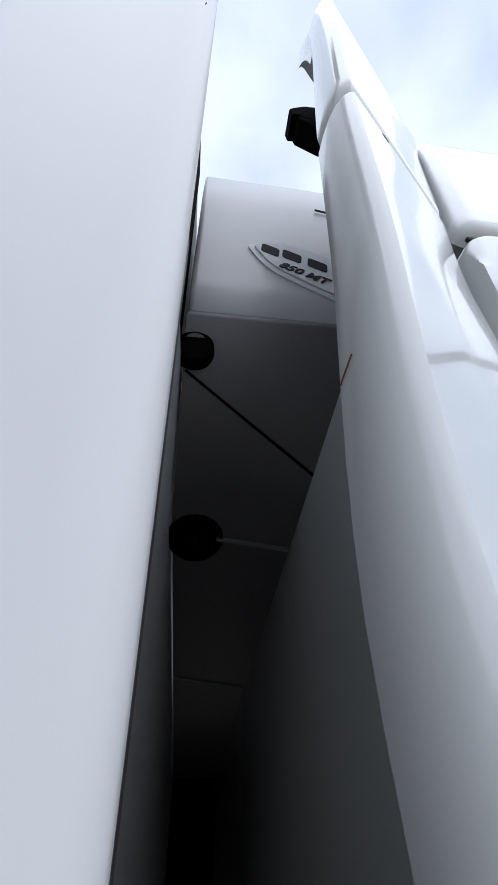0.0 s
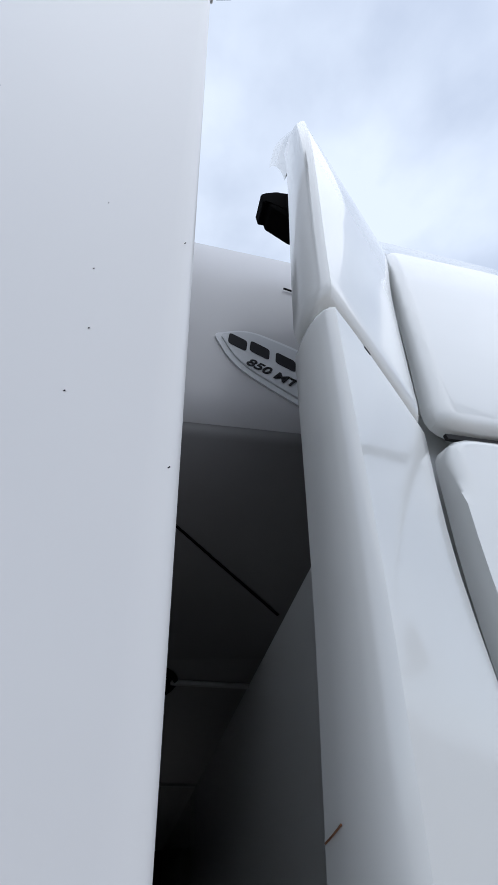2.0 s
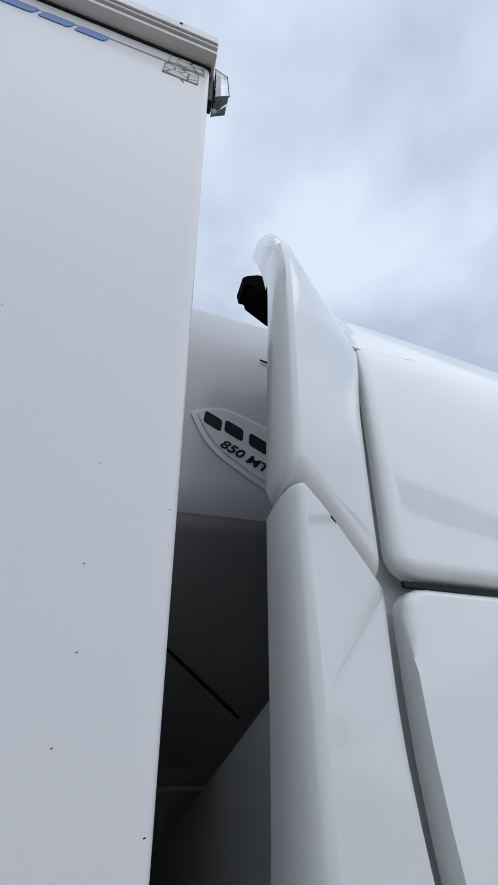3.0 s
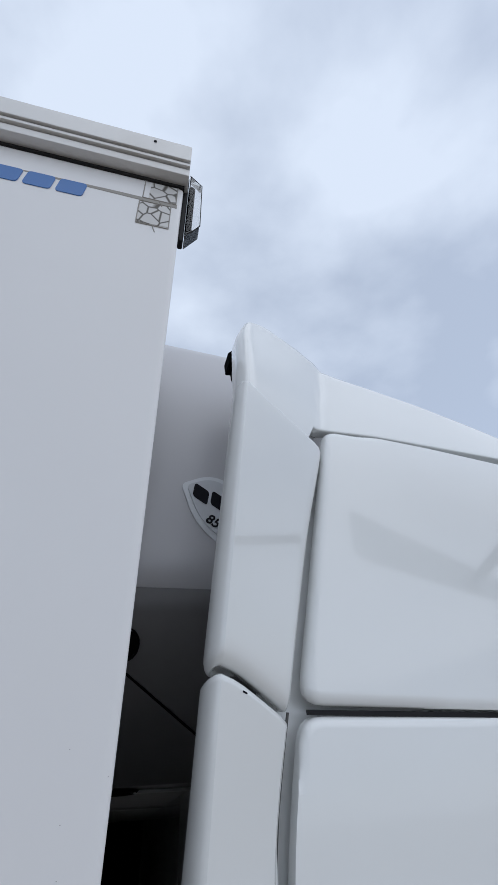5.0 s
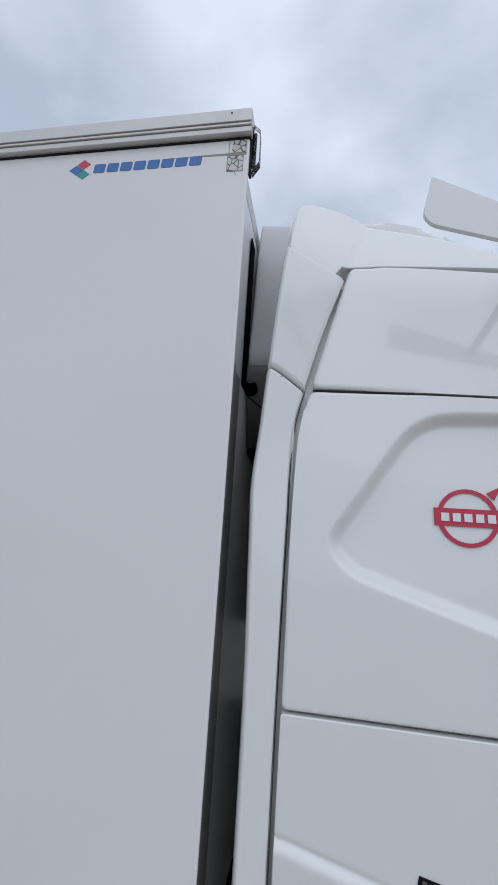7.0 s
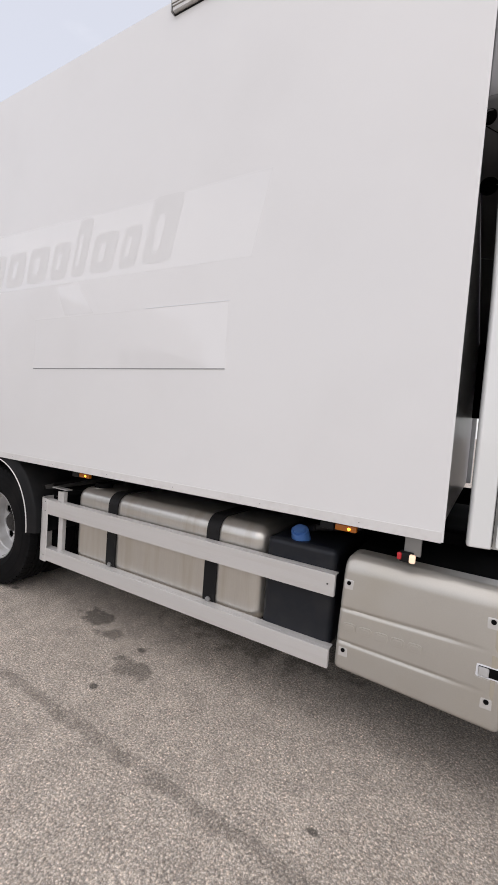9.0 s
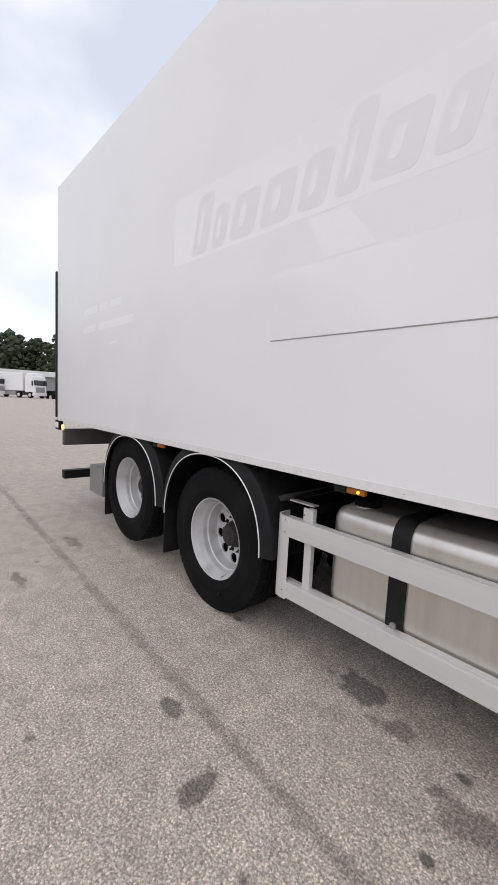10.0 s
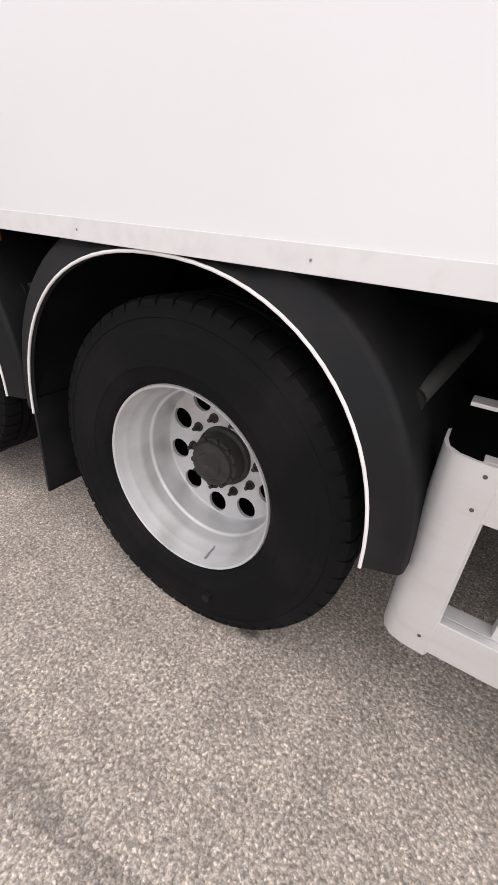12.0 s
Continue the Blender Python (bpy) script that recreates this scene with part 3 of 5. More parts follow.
def fairing(z_low, z_high, roll_low, roll_high, nz=40):
    """A flared panel: a rounded nose at its rear, a crisp ridge, a flat flank and rounded rims."""
    cols = [("in", 0.055), ("in", 0.0)]
    cols += [("nose", math.sin(radians(15 * i))) for i in range(7)]
    cols += [("flank", t) for t in (0.01, 0.04, 0.15, 0.3, 0.45, 0.6, 0.75, 0.88, 0.955)]
    cols += [("edge", radians(a)) for a in (25, 50, 75, 90)] + [("back", 0.03)]
    rise = [0, 0.06, 0.2, 0.4, 0.7, 1.0]
    bm, rows = bmesh.new(), []
    tall = z_high(0.5) - z_low(0.5)
    vs = [("low", None)] + [("v", roll_low * r / tall) for r in rise]
    vs += [("v", roll_low / tall + (1 - (roll_low + roll_high) / tall) * (i + 1) / nz) for i in range(nz - 1)]
    vs += [("v", 1 - roll_high * r / tall) for r in rise[::-1]] + [("high", None)]
    for kind, v in vs:
        row = []
        deep = 0.0
        if kind != "v":
            v, deep = (0.0, 0.028) if kind == "low" else (1.0, 0.028)
        for name, t in cols:
            u = {"in": 0, "nose": 0.12 * t if name == "nose" else 0, "flank": 0.12 + 0.88 * t, "edge": 1, "back": 1}[name]
            z0, z1 = z_low(u), z_high(u)
            z = z0 + (z1 - z0) * v
            xr, xs = ridge_x(z), seam_x(z) - 0.001
            yr, ys = side_y(xr, z), side_y(xs, z)
            sink = deep
            for d, r in ((z - z0, roll_low), (z1 - z, roll_high)):
                if d < r:
                    sink += r - math.sqrt(max(0, r * r - (r - d) ** 2))
            if name == "in":
                x, y = xr - 0.018 + 0.9 * t, yr + 0.042 + t
            elif name == "nose":
                x, y = xr - 0.018 * math.sqrt(1 - t * t) ** 1.2, yr + 0.042 * (1 - t) ** 1.25
            elif name == "flank":
                x, y = xr + (xs - xr) * t, yr + (ys - yr) * t
            elif name == "edge":
                x, y = xs - 0.005 * (1 - math.sin(t)), ys + 0.006 * (1 - math.cos(t))
            else:
                x, y = xs, ys + t
            w = {"in": 0.0, "nose": t}.get(name, 1.0)
            row.append(bm.verts.new((x + sink * 0.6 * (1 - w), y + sink * (0.2 + 0.8 * w), z)))
        rows.append(row)
    for p, q in zip(rows, rows[1:]):
        for i in range(len(p) - 1):
            bm.faces.new((p[i], p[i + 1], q[i + 1], q[i]))
    return bm


def patch(x_rear, x_front, z_low, z_high, y_of, rims, depth=0.05, nu=18, nv=30):
    """A curved panel: its rear and front edges by height, its lower and upper edges by the share of its width; rims: the rounding at rear, front, low, high."""
    bm = bmesh.new()

    def stops(n, ra, rb, length):
        out = [0, 0.03 * ra / length, 0.1 * ra / length, 0.2 * ra / length, 0.35 * ra / length, 0.6 * ra / length, ra / length]
        out += [ra / length + (1 - (ra + rb) / length) * (i + 1) / (n + 1) for i in range(n)]
        return out + [1 - rb / length, 1 - 0.6 * rb / length, 1 - 0.3 * rb / length, 1 - 0.1 * rb / length, 1]

    zm = (z_low(0.5) + z_high(0.5)) / 2
    wide, tall = x_front(zm) - x_rear(zm), z_high(0.5) - z_low(0.5)
    cham = rims[0] if isinstance(rims[0], tuple) else None
    us, vs = stops(nu, cham[0] if cham else rims[0], rims[1], wide), stops(nv, rims[2], rims[3], tall)
    rows = []
    for v in vs:
        row = []
        for u in us:
            z = z_low(u) + (z_high(u) - z_low(u)) * v
            x = x_rear(z) + (x_front(z) - x_rear(z)) * u
            sink = 0
            if cham:
                sink = cham[1] * (1 - (1 - max(0, 1 - (x - x_rear(z)) / cham[0]) ** 1.5) ** (1 / 1.5))
            for d, r in ((x - x_rear(z), 0 if cham else rims[0]), (x_front(z) - x, rims[1]), (z - z_low(u), rims[2]), (z_high(u) - z, rims[3])):
                if d < r:
                    sink = max(sink, r - math.sqrt(max(0, r * r - (r - d) ** 2)))
            row.append(bm.verts.new((x, y_of(x, z) + sink, z)))
        rows.append(row)
    for a, b in zip(rows, rows[1:]):
        for i in range(len(a) - 1):
            bm.faces.new((a[i], a[i + 1], b[i + 1], b[i]))
    rim = rows[0] + [r[-1] for r in rows[1:]] + rows[-1][-2::-1] + [r[0] for r in rows[-2:0:-1]]
    back = [bm.verts.new((v.co.x, v.co.y + depth, v.co.z)) for v in rim]
    n = len(rim)
    for i in range(n):
        bm.faces.new((rim[i], back[i], back[(i + 1) % n], rim[(i + 1) % n]))
    return bm


CZ = [1.2 + 0.1 * i for i in range(27)]
CZ2 = [2.625 + 0.05 * i for i in range(24)]
CX = [0.12 + 0.02 * i for i in range(18)]
shell = [(seam_x(z) - 0.035, z) for z in (1.085, 2.0, 2.5, 2.8, 2.95, 3.2, 3.40)] + [(0.40, 3.46), (0.9, 3.44), (2.0, 3.3), (2.2, 2.2), (2.15, 1.08), (1.62, 1.08), (1.47, 1.24), (1.2, 1.31), (0.75, 1.31), (0.54, 1.20), (0.44, 1.085)]
cab = part("cab_shell", slab([Vector(p) for p in shell], lambda x, z: side_y(max(x, seam_x(z)), z) + 0.046, 0.012, 0, cuts_z=CZ + CZ2, cuts_x=CX), WHITE, truck, "white painted sleeper cab")
bm = bmesh.new()
add_box(bm, 0.52, 2.25, 0.55, 2.1, 1.0, 3.42, 0.05, 3)
part("cab_core", bm, WHITE, cab)
bm = fairing(lambda u: 1.09, lambda u: lerp(u, [(0, 2.985), (0.12, 2.998), (0.3, 2.990), (0.9, 2.948), (1.0, 2.940)]), 0.008, 0.007, 60)
part("rear_fairing", bm, WHITE, cab, "glossy white flared lower side fairing", smooth=32)
bm = fairing(lambda u: lerp(u, [(0, 2.993), (0.12, 3.006), (0.3, 2.998), (0.9, 2.956), (1.0, 2.950)]), lambda u: lerp(u, [(0, 3.435), (0.08, 3.448), (0.12, 3.450), (0.55, 3.430), (0.93, 3.415), (1.0, 3.405)]), 0.022, 0.005, 30)
part("rear_fairing", bm, WHITE, cab, "glossy white flared upper side fairing", smooth=32)


def wing_y(x, z):
    return side_y(x, z) + 0.010 + 0.25 * max(0, x - 0.8) ** 2


bm = patch(lambda z: lerp(z, [(3.36, 0.130), (3.52, 0.134), (3.64, 0.142), (3.70, 0.153), (3.73, 0.168), (3.748, 0.19)]), lambda z: 1.95, lambda u: lerp(u, [(0, 3.41), (0.09, 3.385), (0.098, 3.43), (0.108, 3.466), (0.13, 3.476), (0.2, 3.477), (0.4, 3.45), (1, 3.34)]), lambda u: lerp(u, [(0, 3.63), (0.008, 3.70), (0.02, 3.742), (0.035, 3.75), (0.08, 3.757), (0.12, 3.750), (0.17, 3.716), (0.22, 3.688), (0.30, 3.637), (0.42, 3.535), (0.6, 3.45), (1, 3.36)]), wing_y, ((0.022, 0.032), 0.01, 0.004, 0.010), 0.03, 80, 16)
part("roof_wing", bm, WHITE, cab, "white roof wing sweeping forward over the side panel", smooth=70)
bm = slab(rounded([(0.40, 3.44), (1.7, 3.40), (1.2, 3.62), (0.87, 3.83), (0.77, 3.905), (0.62, 3.957), (0.46, 3.987), (0.40, 3.96)], [0.02, 0.01, 0.1, 0.06, 0.08, 0.1, 0.04, 0.03]), lambda x, z: 0.60 + 0.1 * (z - 3.45), 0.06, 0.025, 4, cuts_x=spaced(0.45, 1.6, 0.15))
part("roof_fairing", bm, WHITE, cab, "white sloping roof fairing")
bm = slab(rounded([(0.565, 3.528), (0.538, 3.402), (0.562, 3.370), (0.98, 3.235), (0.98, 3.300)], [0.006, 0.02, 0.03, 0.01, 0.01]), lambda x, z: -0.09, 0.014, 0.002, 2)
part("side_fin", bm, WHITE, cab, "white side fin on a black mount", smooth=0)
part("fin_mount", rod_bm((0.83, -0.078, 3.292), (0.93, 0.26, 3.38), 0.014), BLACK, cab, "black fin mount")
bm = slab(rounded([(0.147, 3.690), (0.151, 3.658), (0.164, 3.660), (0.166, 3.642), (0.215, 3.600), (0.30, 3.60), (0.30, 3.69), (0.215, 3.725), (0.185, 3.715), (0.160, 3.704)], 0.004), lambda x, z: 0.30, 0.05, 0.004, 2)
part("roof_bracket", bm, HOLE, cab, "black roof bracket behind the wing")
bm = slab(rounded([(0.231, 2.957), (0.70, 2.940), (2.1, 2.877), (2.0, 3.24), (1.2, 3.37), (0.80, 3.425), (0.59, 3.455), (0.362, 3.474)], [0.035, 0.1, 0.03, 0.05, 0.2, 0.2, 0.1, 0.035]), side_y, 0.024, 0.017, 5, cuts_z=CZ + CZ2, cuts_x=CX + spaced(0.5, 2.0, 0.1))
part("upper_side_panel", bm, WHITE, cab, "white upper side panel")
# dark strips that paint the shade in the grooves between the panels
part("groove_shade", slab([Vector(p) for p in ((0.240, 2.947), (0.70, 2.930), (2.0, 2.871), (2.0, 2.876), (0.70, 2.936), (0.240, 2.953))], lambda x, z: side_y(x, z) + 0.010, 0.004, 0, cuts_x=spaced(0.3, 2.0, 0.1)), BLACK, cab, "dark strip for the shade in a panel groove")
heights = [1.10 + 0.05 * i for i in range(38)]
bm = slab([Vector((seam_x(z) + 0.0010, z)) for z in heights] + [Vector((seam_x(z) + 0.0040, z)) for z in heights[::-1]], lambda x, z: side_y(x, z) + 0.016, 0.004, 0)
part("groove_shade", bm, GREYB, cab)
SW = [Vector(p) for p in ((0.306, 2.462), (0.575, 2.858), (0.9, 2.862), (1.5, 2.82), (1.5, 2.06), (0.87, 2.23), (0.37, 2.385))]


def inside(p, poly):
    """Signed distance to a closed outline, positive inside."""
    d, c, n = 1e9, False, len(poly)
    for i in range(n):
        a, b = poly[i], poly[(i + 1) % n]
        t = max(0, min(1, (p - a).dot(b - a) / (b - a).length_squared))
        d = min(d, (p - a - t * (b - a)).length)
        if (a.y > p.y) != (b.y > p.y) and p.x < (b.x - a.x) * (p.y - a.y) / (b.y - a.y) + a.x:
            c = not c
    return d if c else -d


SWR = rounded([tuple(p) for p in SW], 0.11, 6)


def pressed_y(x, z):
    d = inside(Vector((x, z)), SWR)
    k = min(1, max(0, (d + 0.020) / 0.040))
    return side_y(x, z) + 0.040 * k * k * (3 - 2 * k)


bm = slab(rounded([(0.185, 2.005), (1.7, 2.005), (1.7, 2.889), (0.70, 2.931), (0.230, 2.946), (0.199, 2.80), (0.190, 2.55)], [0.02, 0.03, 0.03, 0.1, 0.03, 0.08, 0.2]), pressed_y, 0.024, 0.012, 4, cuts_z=spaced(2.03, 2.9, 0.007), cuts_x=spaced(0.23, 0.7, 0.007) + spaced(0.71, 1.1, 0.014))
part("side_panel", bm, WHITE, cab, "white side panel with a pressed tapering recess", smooth=60)


def crease_y(x, z):
    """The cab's side with a shallow groove and a rolled step below it, falling towards the front."""
    d = z - (1.674 - 0.235 * (x - 0.328))
    if d > 0:
        return side_y(x, z) + 0.005 * max(0, 1 - d / 0.016) ** 2
    k = min(1, -d / 0.030)
    return side_y(x, z) + 0.005 - 0.017 * k * (2 - k) + 0.012 * min(1, max(0, (-d - 0.03) / 0.2))


bm = slab(rounded([(0.180, 1.440), (1.7, 1.428), (1.7, 1.994), (0.184, 1.997)], 0.012), crease_y, 0.024, 0.004, 3, cuts_z=spaced(1.46, 1.73, 0.005) + spaced(1.76, 1.98, 0.05), cuts_x=spaced(0.20, 1.0, 0.02) + spaced(1.05, 1.6, 0.1))
part("lower_side_panel", bm, WHITE, cab, "white lower side panel with a raised crease", smooth=60)
bm = slab(rounded([(0.179, 1.10), (0.474, 1.03), (0.60, 1.16), (0.75, 1.24), (0.97, 1.262), (1.19, 1.24), (1.36, 1.14), (1.45, 1.0), (1.7, 1.0), (1.7, 1.422), (0.180, 1.432)], [0.01, 0.02, 0.05, 0.05, 0.05, 0.05, 0.05, 0.02, 0.02, 0.01, 0.01]), lambda x, z: side_y(x, z) - 0.005 * min(1, max(0, (1.40 - 0.07 * (x - 0.2) - z) / 0.008)), 0.024, 0.005, 3, cuts_x=spaced(0.25, 1.6, 0.1), cuts_z=spaced(1.28, 1.42, 0.006))
part("step_panel", bm, WHITE, cab, "white lower panel with wheel arch cut-out")
# wheel arch lip
bm = bmesh.new()
arc = [(0.965 + 0.555 * math.cos(a), 0.62 + 0.60 * math.sin(a)) for a in [radians(20 + 5.8 * i) for i in range(22)]]
for (x0, z0), (x1, z1) in zip(arc, arc[1:]):
    q = [(x0, z0), (x1, z1)]
    n0 = [Vector((p[0] - 0.965, p[1] - 0.62)).normalized() for p in q]
    vs = []
    for y in (0.03, 0.5):
        for p, nn in zip(q, n0):
            vs.append(bm.verts.new((p[0], y, p[1])))
            vs.append(bm.verts.new((p[0] + nn.x * 0.07, y, p[1] + nn.y * 0.07)))
    for f in ((0, 1, 3, 2), (4, 6, 7, 5), (0, 2, 6, 4), (1, 5, 7, 3)):
        bm.faces.new([vs[i] for i in f])
bmesh.ops.remove_doubles(bm, verts=bm.verts[:], dist=0.0005)
part("wheel_arch", bm, BLACK, cab, "black plastic wheel arch lip")
# emblem: ring, band and arrow as plain shapes
EX, EZ = 0.705, 2.558
bm = bmesh.new()
lathe(bm, [(0.085, 0.0), (0.073, 0.0), (0.073, 0.003), (0.085, 0.003)], EX, EZ, 40, True)
add_box(bm, EX - 0.094, EX + 0.094, 0.0, 0.003, EZ - 0.026, EZ + 0.026)
for v in bm.verts:
    v.co.y += pressed_y(v.co.x, v.co.z) - 0.005
part("emblem", bm, EMBLEM, cab, "dark red ring emblem with a band")
bm = slab([Vector((EX + 0.055, EZ + 0.075)), Vector((EX + 0.075, EZ + 0.055)), Vector((EX + 0.098, EZ + 0.098))], lambda x, z: pressed_y(x, z) - 0.006, 0.002, 0)
part("emblem_arrow", bm, EMBLEM, cab)
for i in range(5):
    x0 = EX - 0.075 + i * 0.032
    bm = slab([Vector((x0, EZ - 0.012)), Vector((x0 + 0.022, EZ - 0.012)), Vector((x0 + 0.022, EZ + 0.012)), Vector((x0, EZ + 0.012))], lambda x, z: pressed_y(x, z) - 0.0075, 0.002, 0)
    part("emblem_block", bm, LABELW, cab)
# power badge
flat_text("power_badge", "540", 0.064, pose(0.684, side_y(0.7, 1.6) - 0.003, 1.622, 90, 14, 0) @ Matrix.Diagonal((1.75, 1, 1, 1)), CHROME, cab, "chrome numerals", 0.003, 0.25, -0.0005)
plate = part("badge_plate", slab(rounded([(0.536, 1.664), (0.658, 1.639), (0.664, 1.660), (0.540, 1.684)], 0.002), lambda x, z: crease_y(x, z) - 0.004, 0.004, 0.001, 2), INK, cab, "small dark badge with pale lettering bars")
for i in range(6):
    x0 = 0.546 + i * 0.0186
    z0 = 1.669 - 0.2 * (x0 - 0.546)
    part("lettering_bar", slab([Vector((x0, z0)), Vector((x0 + 0.011, z0 - 0.002)), Vector((x0 + 0.012, z0 + 0.007)), Vector((x0 + 0.001, z0 + 0.009))], lambda x, z: crease_y(x, z) - 0.0052, 0.001, 0), CHROME, plate)
part("paint_chip", slab(rounded([(0.135, 2.978), (0.142, 2.975), (0.1425, 2.977), (0.136, 2.980)], 0.001), lambda x, z: side_y(x, z) - 0.0004, 0.0008, 0), INK, cab, "small black chip in the paint")
# scratch
bm = bmesh.new()
trail = []
for t, z in ((0.02, 2.704), (0.15, 2.707), (0.30, 2.711)):
    trail.append((ridge_x(z) - 0.0185 * math.sqrt(1 - t * t) ** 1.2, side_y(0, z) + 0.042 * (1 - t) ** 1.25 - 0.0005, z))
for a, c in zip(trail, trail[1:]):
    add_rod(bm, a, c, 0.0004, 6)
part("scratch", bm, RUST, cab, "thin brown scratch")


# ---- refrigeration unit in the gap ----
def unit_y(x, z):
    return 0.40 + (z - 3.08) * 0.16 + 4.5 * max(0, 3.215 - z) ** 2 + 0.3 * max(0, z - 3.62) ** 2


unit = part("refrigeration_unit", patch(lambda z: -0.036, lambda z: 0.50, lambda u: 3.085 - 0.02 * u, lambda u: 3.93 - 0.05 * u, unit_y, (0.012, 0.01, 0.015, 0.03), 0.5, 8, 40), UNITW, truck, "white refrigeration unit with an oval label", smooth=60)
part("unit_body", box_bm(0.036, 0.50, 0.66, 2.2, 3.09, 3.86, 0.03, 3), UNITW, unit)
part("unit_cable", rod_bm((0.25, unit_y(0.2, 3.64) - 0.004, 3.645), (0.44, unit_y(0.3, 3.585) - 0.004, 3.585), 0.0025, 8), BLACK, unit)
LABEL = rounded([(0.082, 3.388), (0.140, 3.412), (0.235, 3.366), (0.350, 3.285), (0.440, 3.185), (0.360, 3.125), (0.225, 3.208), (0.115, 3.300)], [0.012, 0.05, 0.1, 0.1, 0.03, 0.05, 0.1, 0.06], 8)
RIM = rounded([(0.069, 3.392), (0.140, 3.425), (0.240, 3.379), (0.360, 3.294), (0.455, 3.185), (0.360, 3.110), (0.218, 3.197), (0.104, 3.292)], [0.014, 0.05, 0.1, 0.1, 0.03, 0.05, 0.1, 0.06], 8)
LCX, LCZ = spaced(0.08, 0.48, 0.02), spaced(3.14, 3.42, 0.012)
part("label_rim", slab(RIM, lambda x, z: unit_y(x, z) - 0.004, 0.004, 0, cuts_x=LCX, cuts_z=LCZ), LABELW, unit)
part("label", slab(LABEL, lambda x, z: unit_y(x, z) - 0.008, 0.004, 0, cuts_x=LCX, cuts_z=LCZ), LABELP, unit, "silver oval label with dark lettering")
for x0, z0, w in ((0.096, 3.380, 0.044), (0.138, 3.362, 0.046), (0.187, 3.334, 0.046), (0.236, 3.303, 0.046), (0.284, 3.268, 0.046)):
    dz = -0.52 * w
    bm = slab(rounded([(x0, z0 - 0.020), (x0 + w * 0.80, z0 - 0.020 + dz), (x0 + w * 0.92, z0 + 0.016 + dz), (x0 + w * 0.12, z0 + 0.016)], 0.009), lambda x, z: unit_y(x, z) - 0.009, 0.001, 0, cuts_z=LCZ)
    part("label_block", bm, INK, unit)
flat_text("label_number", "850 MT", 0.033, pose(0.126, unit_y(0.13, 3.305) - 0.010, 3.298, 80, 0, 0) @ pose(0, 0, 0, 0, 0, -33), INK, unit, "", 0.0006, 0.1, 0.0006)
# dark bulkhead below the unit, with black discs for the shade in openings
bm = bmesh.new()
face = [(0.40, 3.10), (0.50, 2.8165), (2.44, 2.2985)]
fr = [[bm.verts.new((x, y, z)) for y, z in face] for x in (-0.034, 0.36)]
bk = [[bm.verts.new((x, y + 0.03, z + 0.05)) for y, z in face] for x in (-0.034, 0.36)]
for q in (fr, bk):
    for i in range(2):
        bm.faces.new((q[0][i], q[0][i + 1], q[1][i + 1], q[1][i]))
for k in range(2):
    for i in range(2):
        bm.faces.new((fr[k][i], fr[k][i + 1], bk[k][i + 1], bk[k][i]))
for i in (0, 2):
    bm.faces.new((fr[0][i], fr[1][i], bk[1][i], bk[0][i]))
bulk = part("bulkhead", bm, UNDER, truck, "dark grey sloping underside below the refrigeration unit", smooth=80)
# black strip that paints the shade of the gap beside the unit
part("gap_shade", box_bm(-0.052, -0.045, 0.39, 0.47, 3.0, 3.72, 0.002), HOLE, bulk, "black strip for the shade in the gap beside the unit")
# added black panel that blocks daylight from the far end of the gap
part("gap_blocker", box_bm(-0.0375, 0.16, 2.30, 2.34, 1.70, 2.36, 0.006), HOLE, bulk, "black panel added to block daylight through the gap")
part("panel_joint", rod_bm((-0.03, 0.430, 3.012), (0.17, 0.480, 2.868), 0.0022, 6), HOLE, bulk)
part("panel_joint", rod_bm((0.033, 0.562, 2.797), (0.148, 0.585, 2.791), 0.004, 6), GREYP, bulk)
part("panel_joint", rod_bm((-0.03, 1.12, 2.650), (0.146, 1.19, 2.631), 0.005, 6), GREYP, bulk)
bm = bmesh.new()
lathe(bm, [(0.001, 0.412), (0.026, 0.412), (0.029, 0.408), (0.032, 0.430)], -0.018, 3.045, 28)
part("opening", bm, HOLE, bulk, "round black disc for the shade in an opening")
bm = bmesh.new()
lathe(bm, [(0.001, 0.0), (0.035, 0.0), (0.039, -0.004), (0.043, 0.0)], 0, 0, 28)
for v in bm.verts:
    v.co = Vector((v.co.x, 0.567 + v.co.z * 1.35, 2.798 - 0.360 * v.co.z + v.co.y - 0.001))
part("opening", bm, HOLE, bulk, "round black disc for the shade in an opening")
# rear wall of the cab, glossy white in deep shade
bm = bmesh.new()
wall = [(0.11, 1.10), (2.44, 1.10), (2.44, 2.310), (0.51, 2.8245), (0.498, 2.8168), (0.11, 2.9206)]
fr = [bm.verts.new((0.150, y, z)) for y, z in wall]
bk = [bm.verts.new((0.185, y + 0.02, z)) for y, z in wall]
bm.faces.new(fr)
bm.faces.new(bk[::-1])
for i in range(6):
    bm.faces.new((fr[i], bk[i], bk[(i + 1) % 6], fr[(i + 1) % 6]))
part("rear_wall", bm, WHITE, cab, "glossy white rear wall of the cab", smooth=0)


# ---- wheels ----
def squash(bm):
    for v in bm.verts:
        if v.co.z < 0.003:
            v.co.z = 0.003


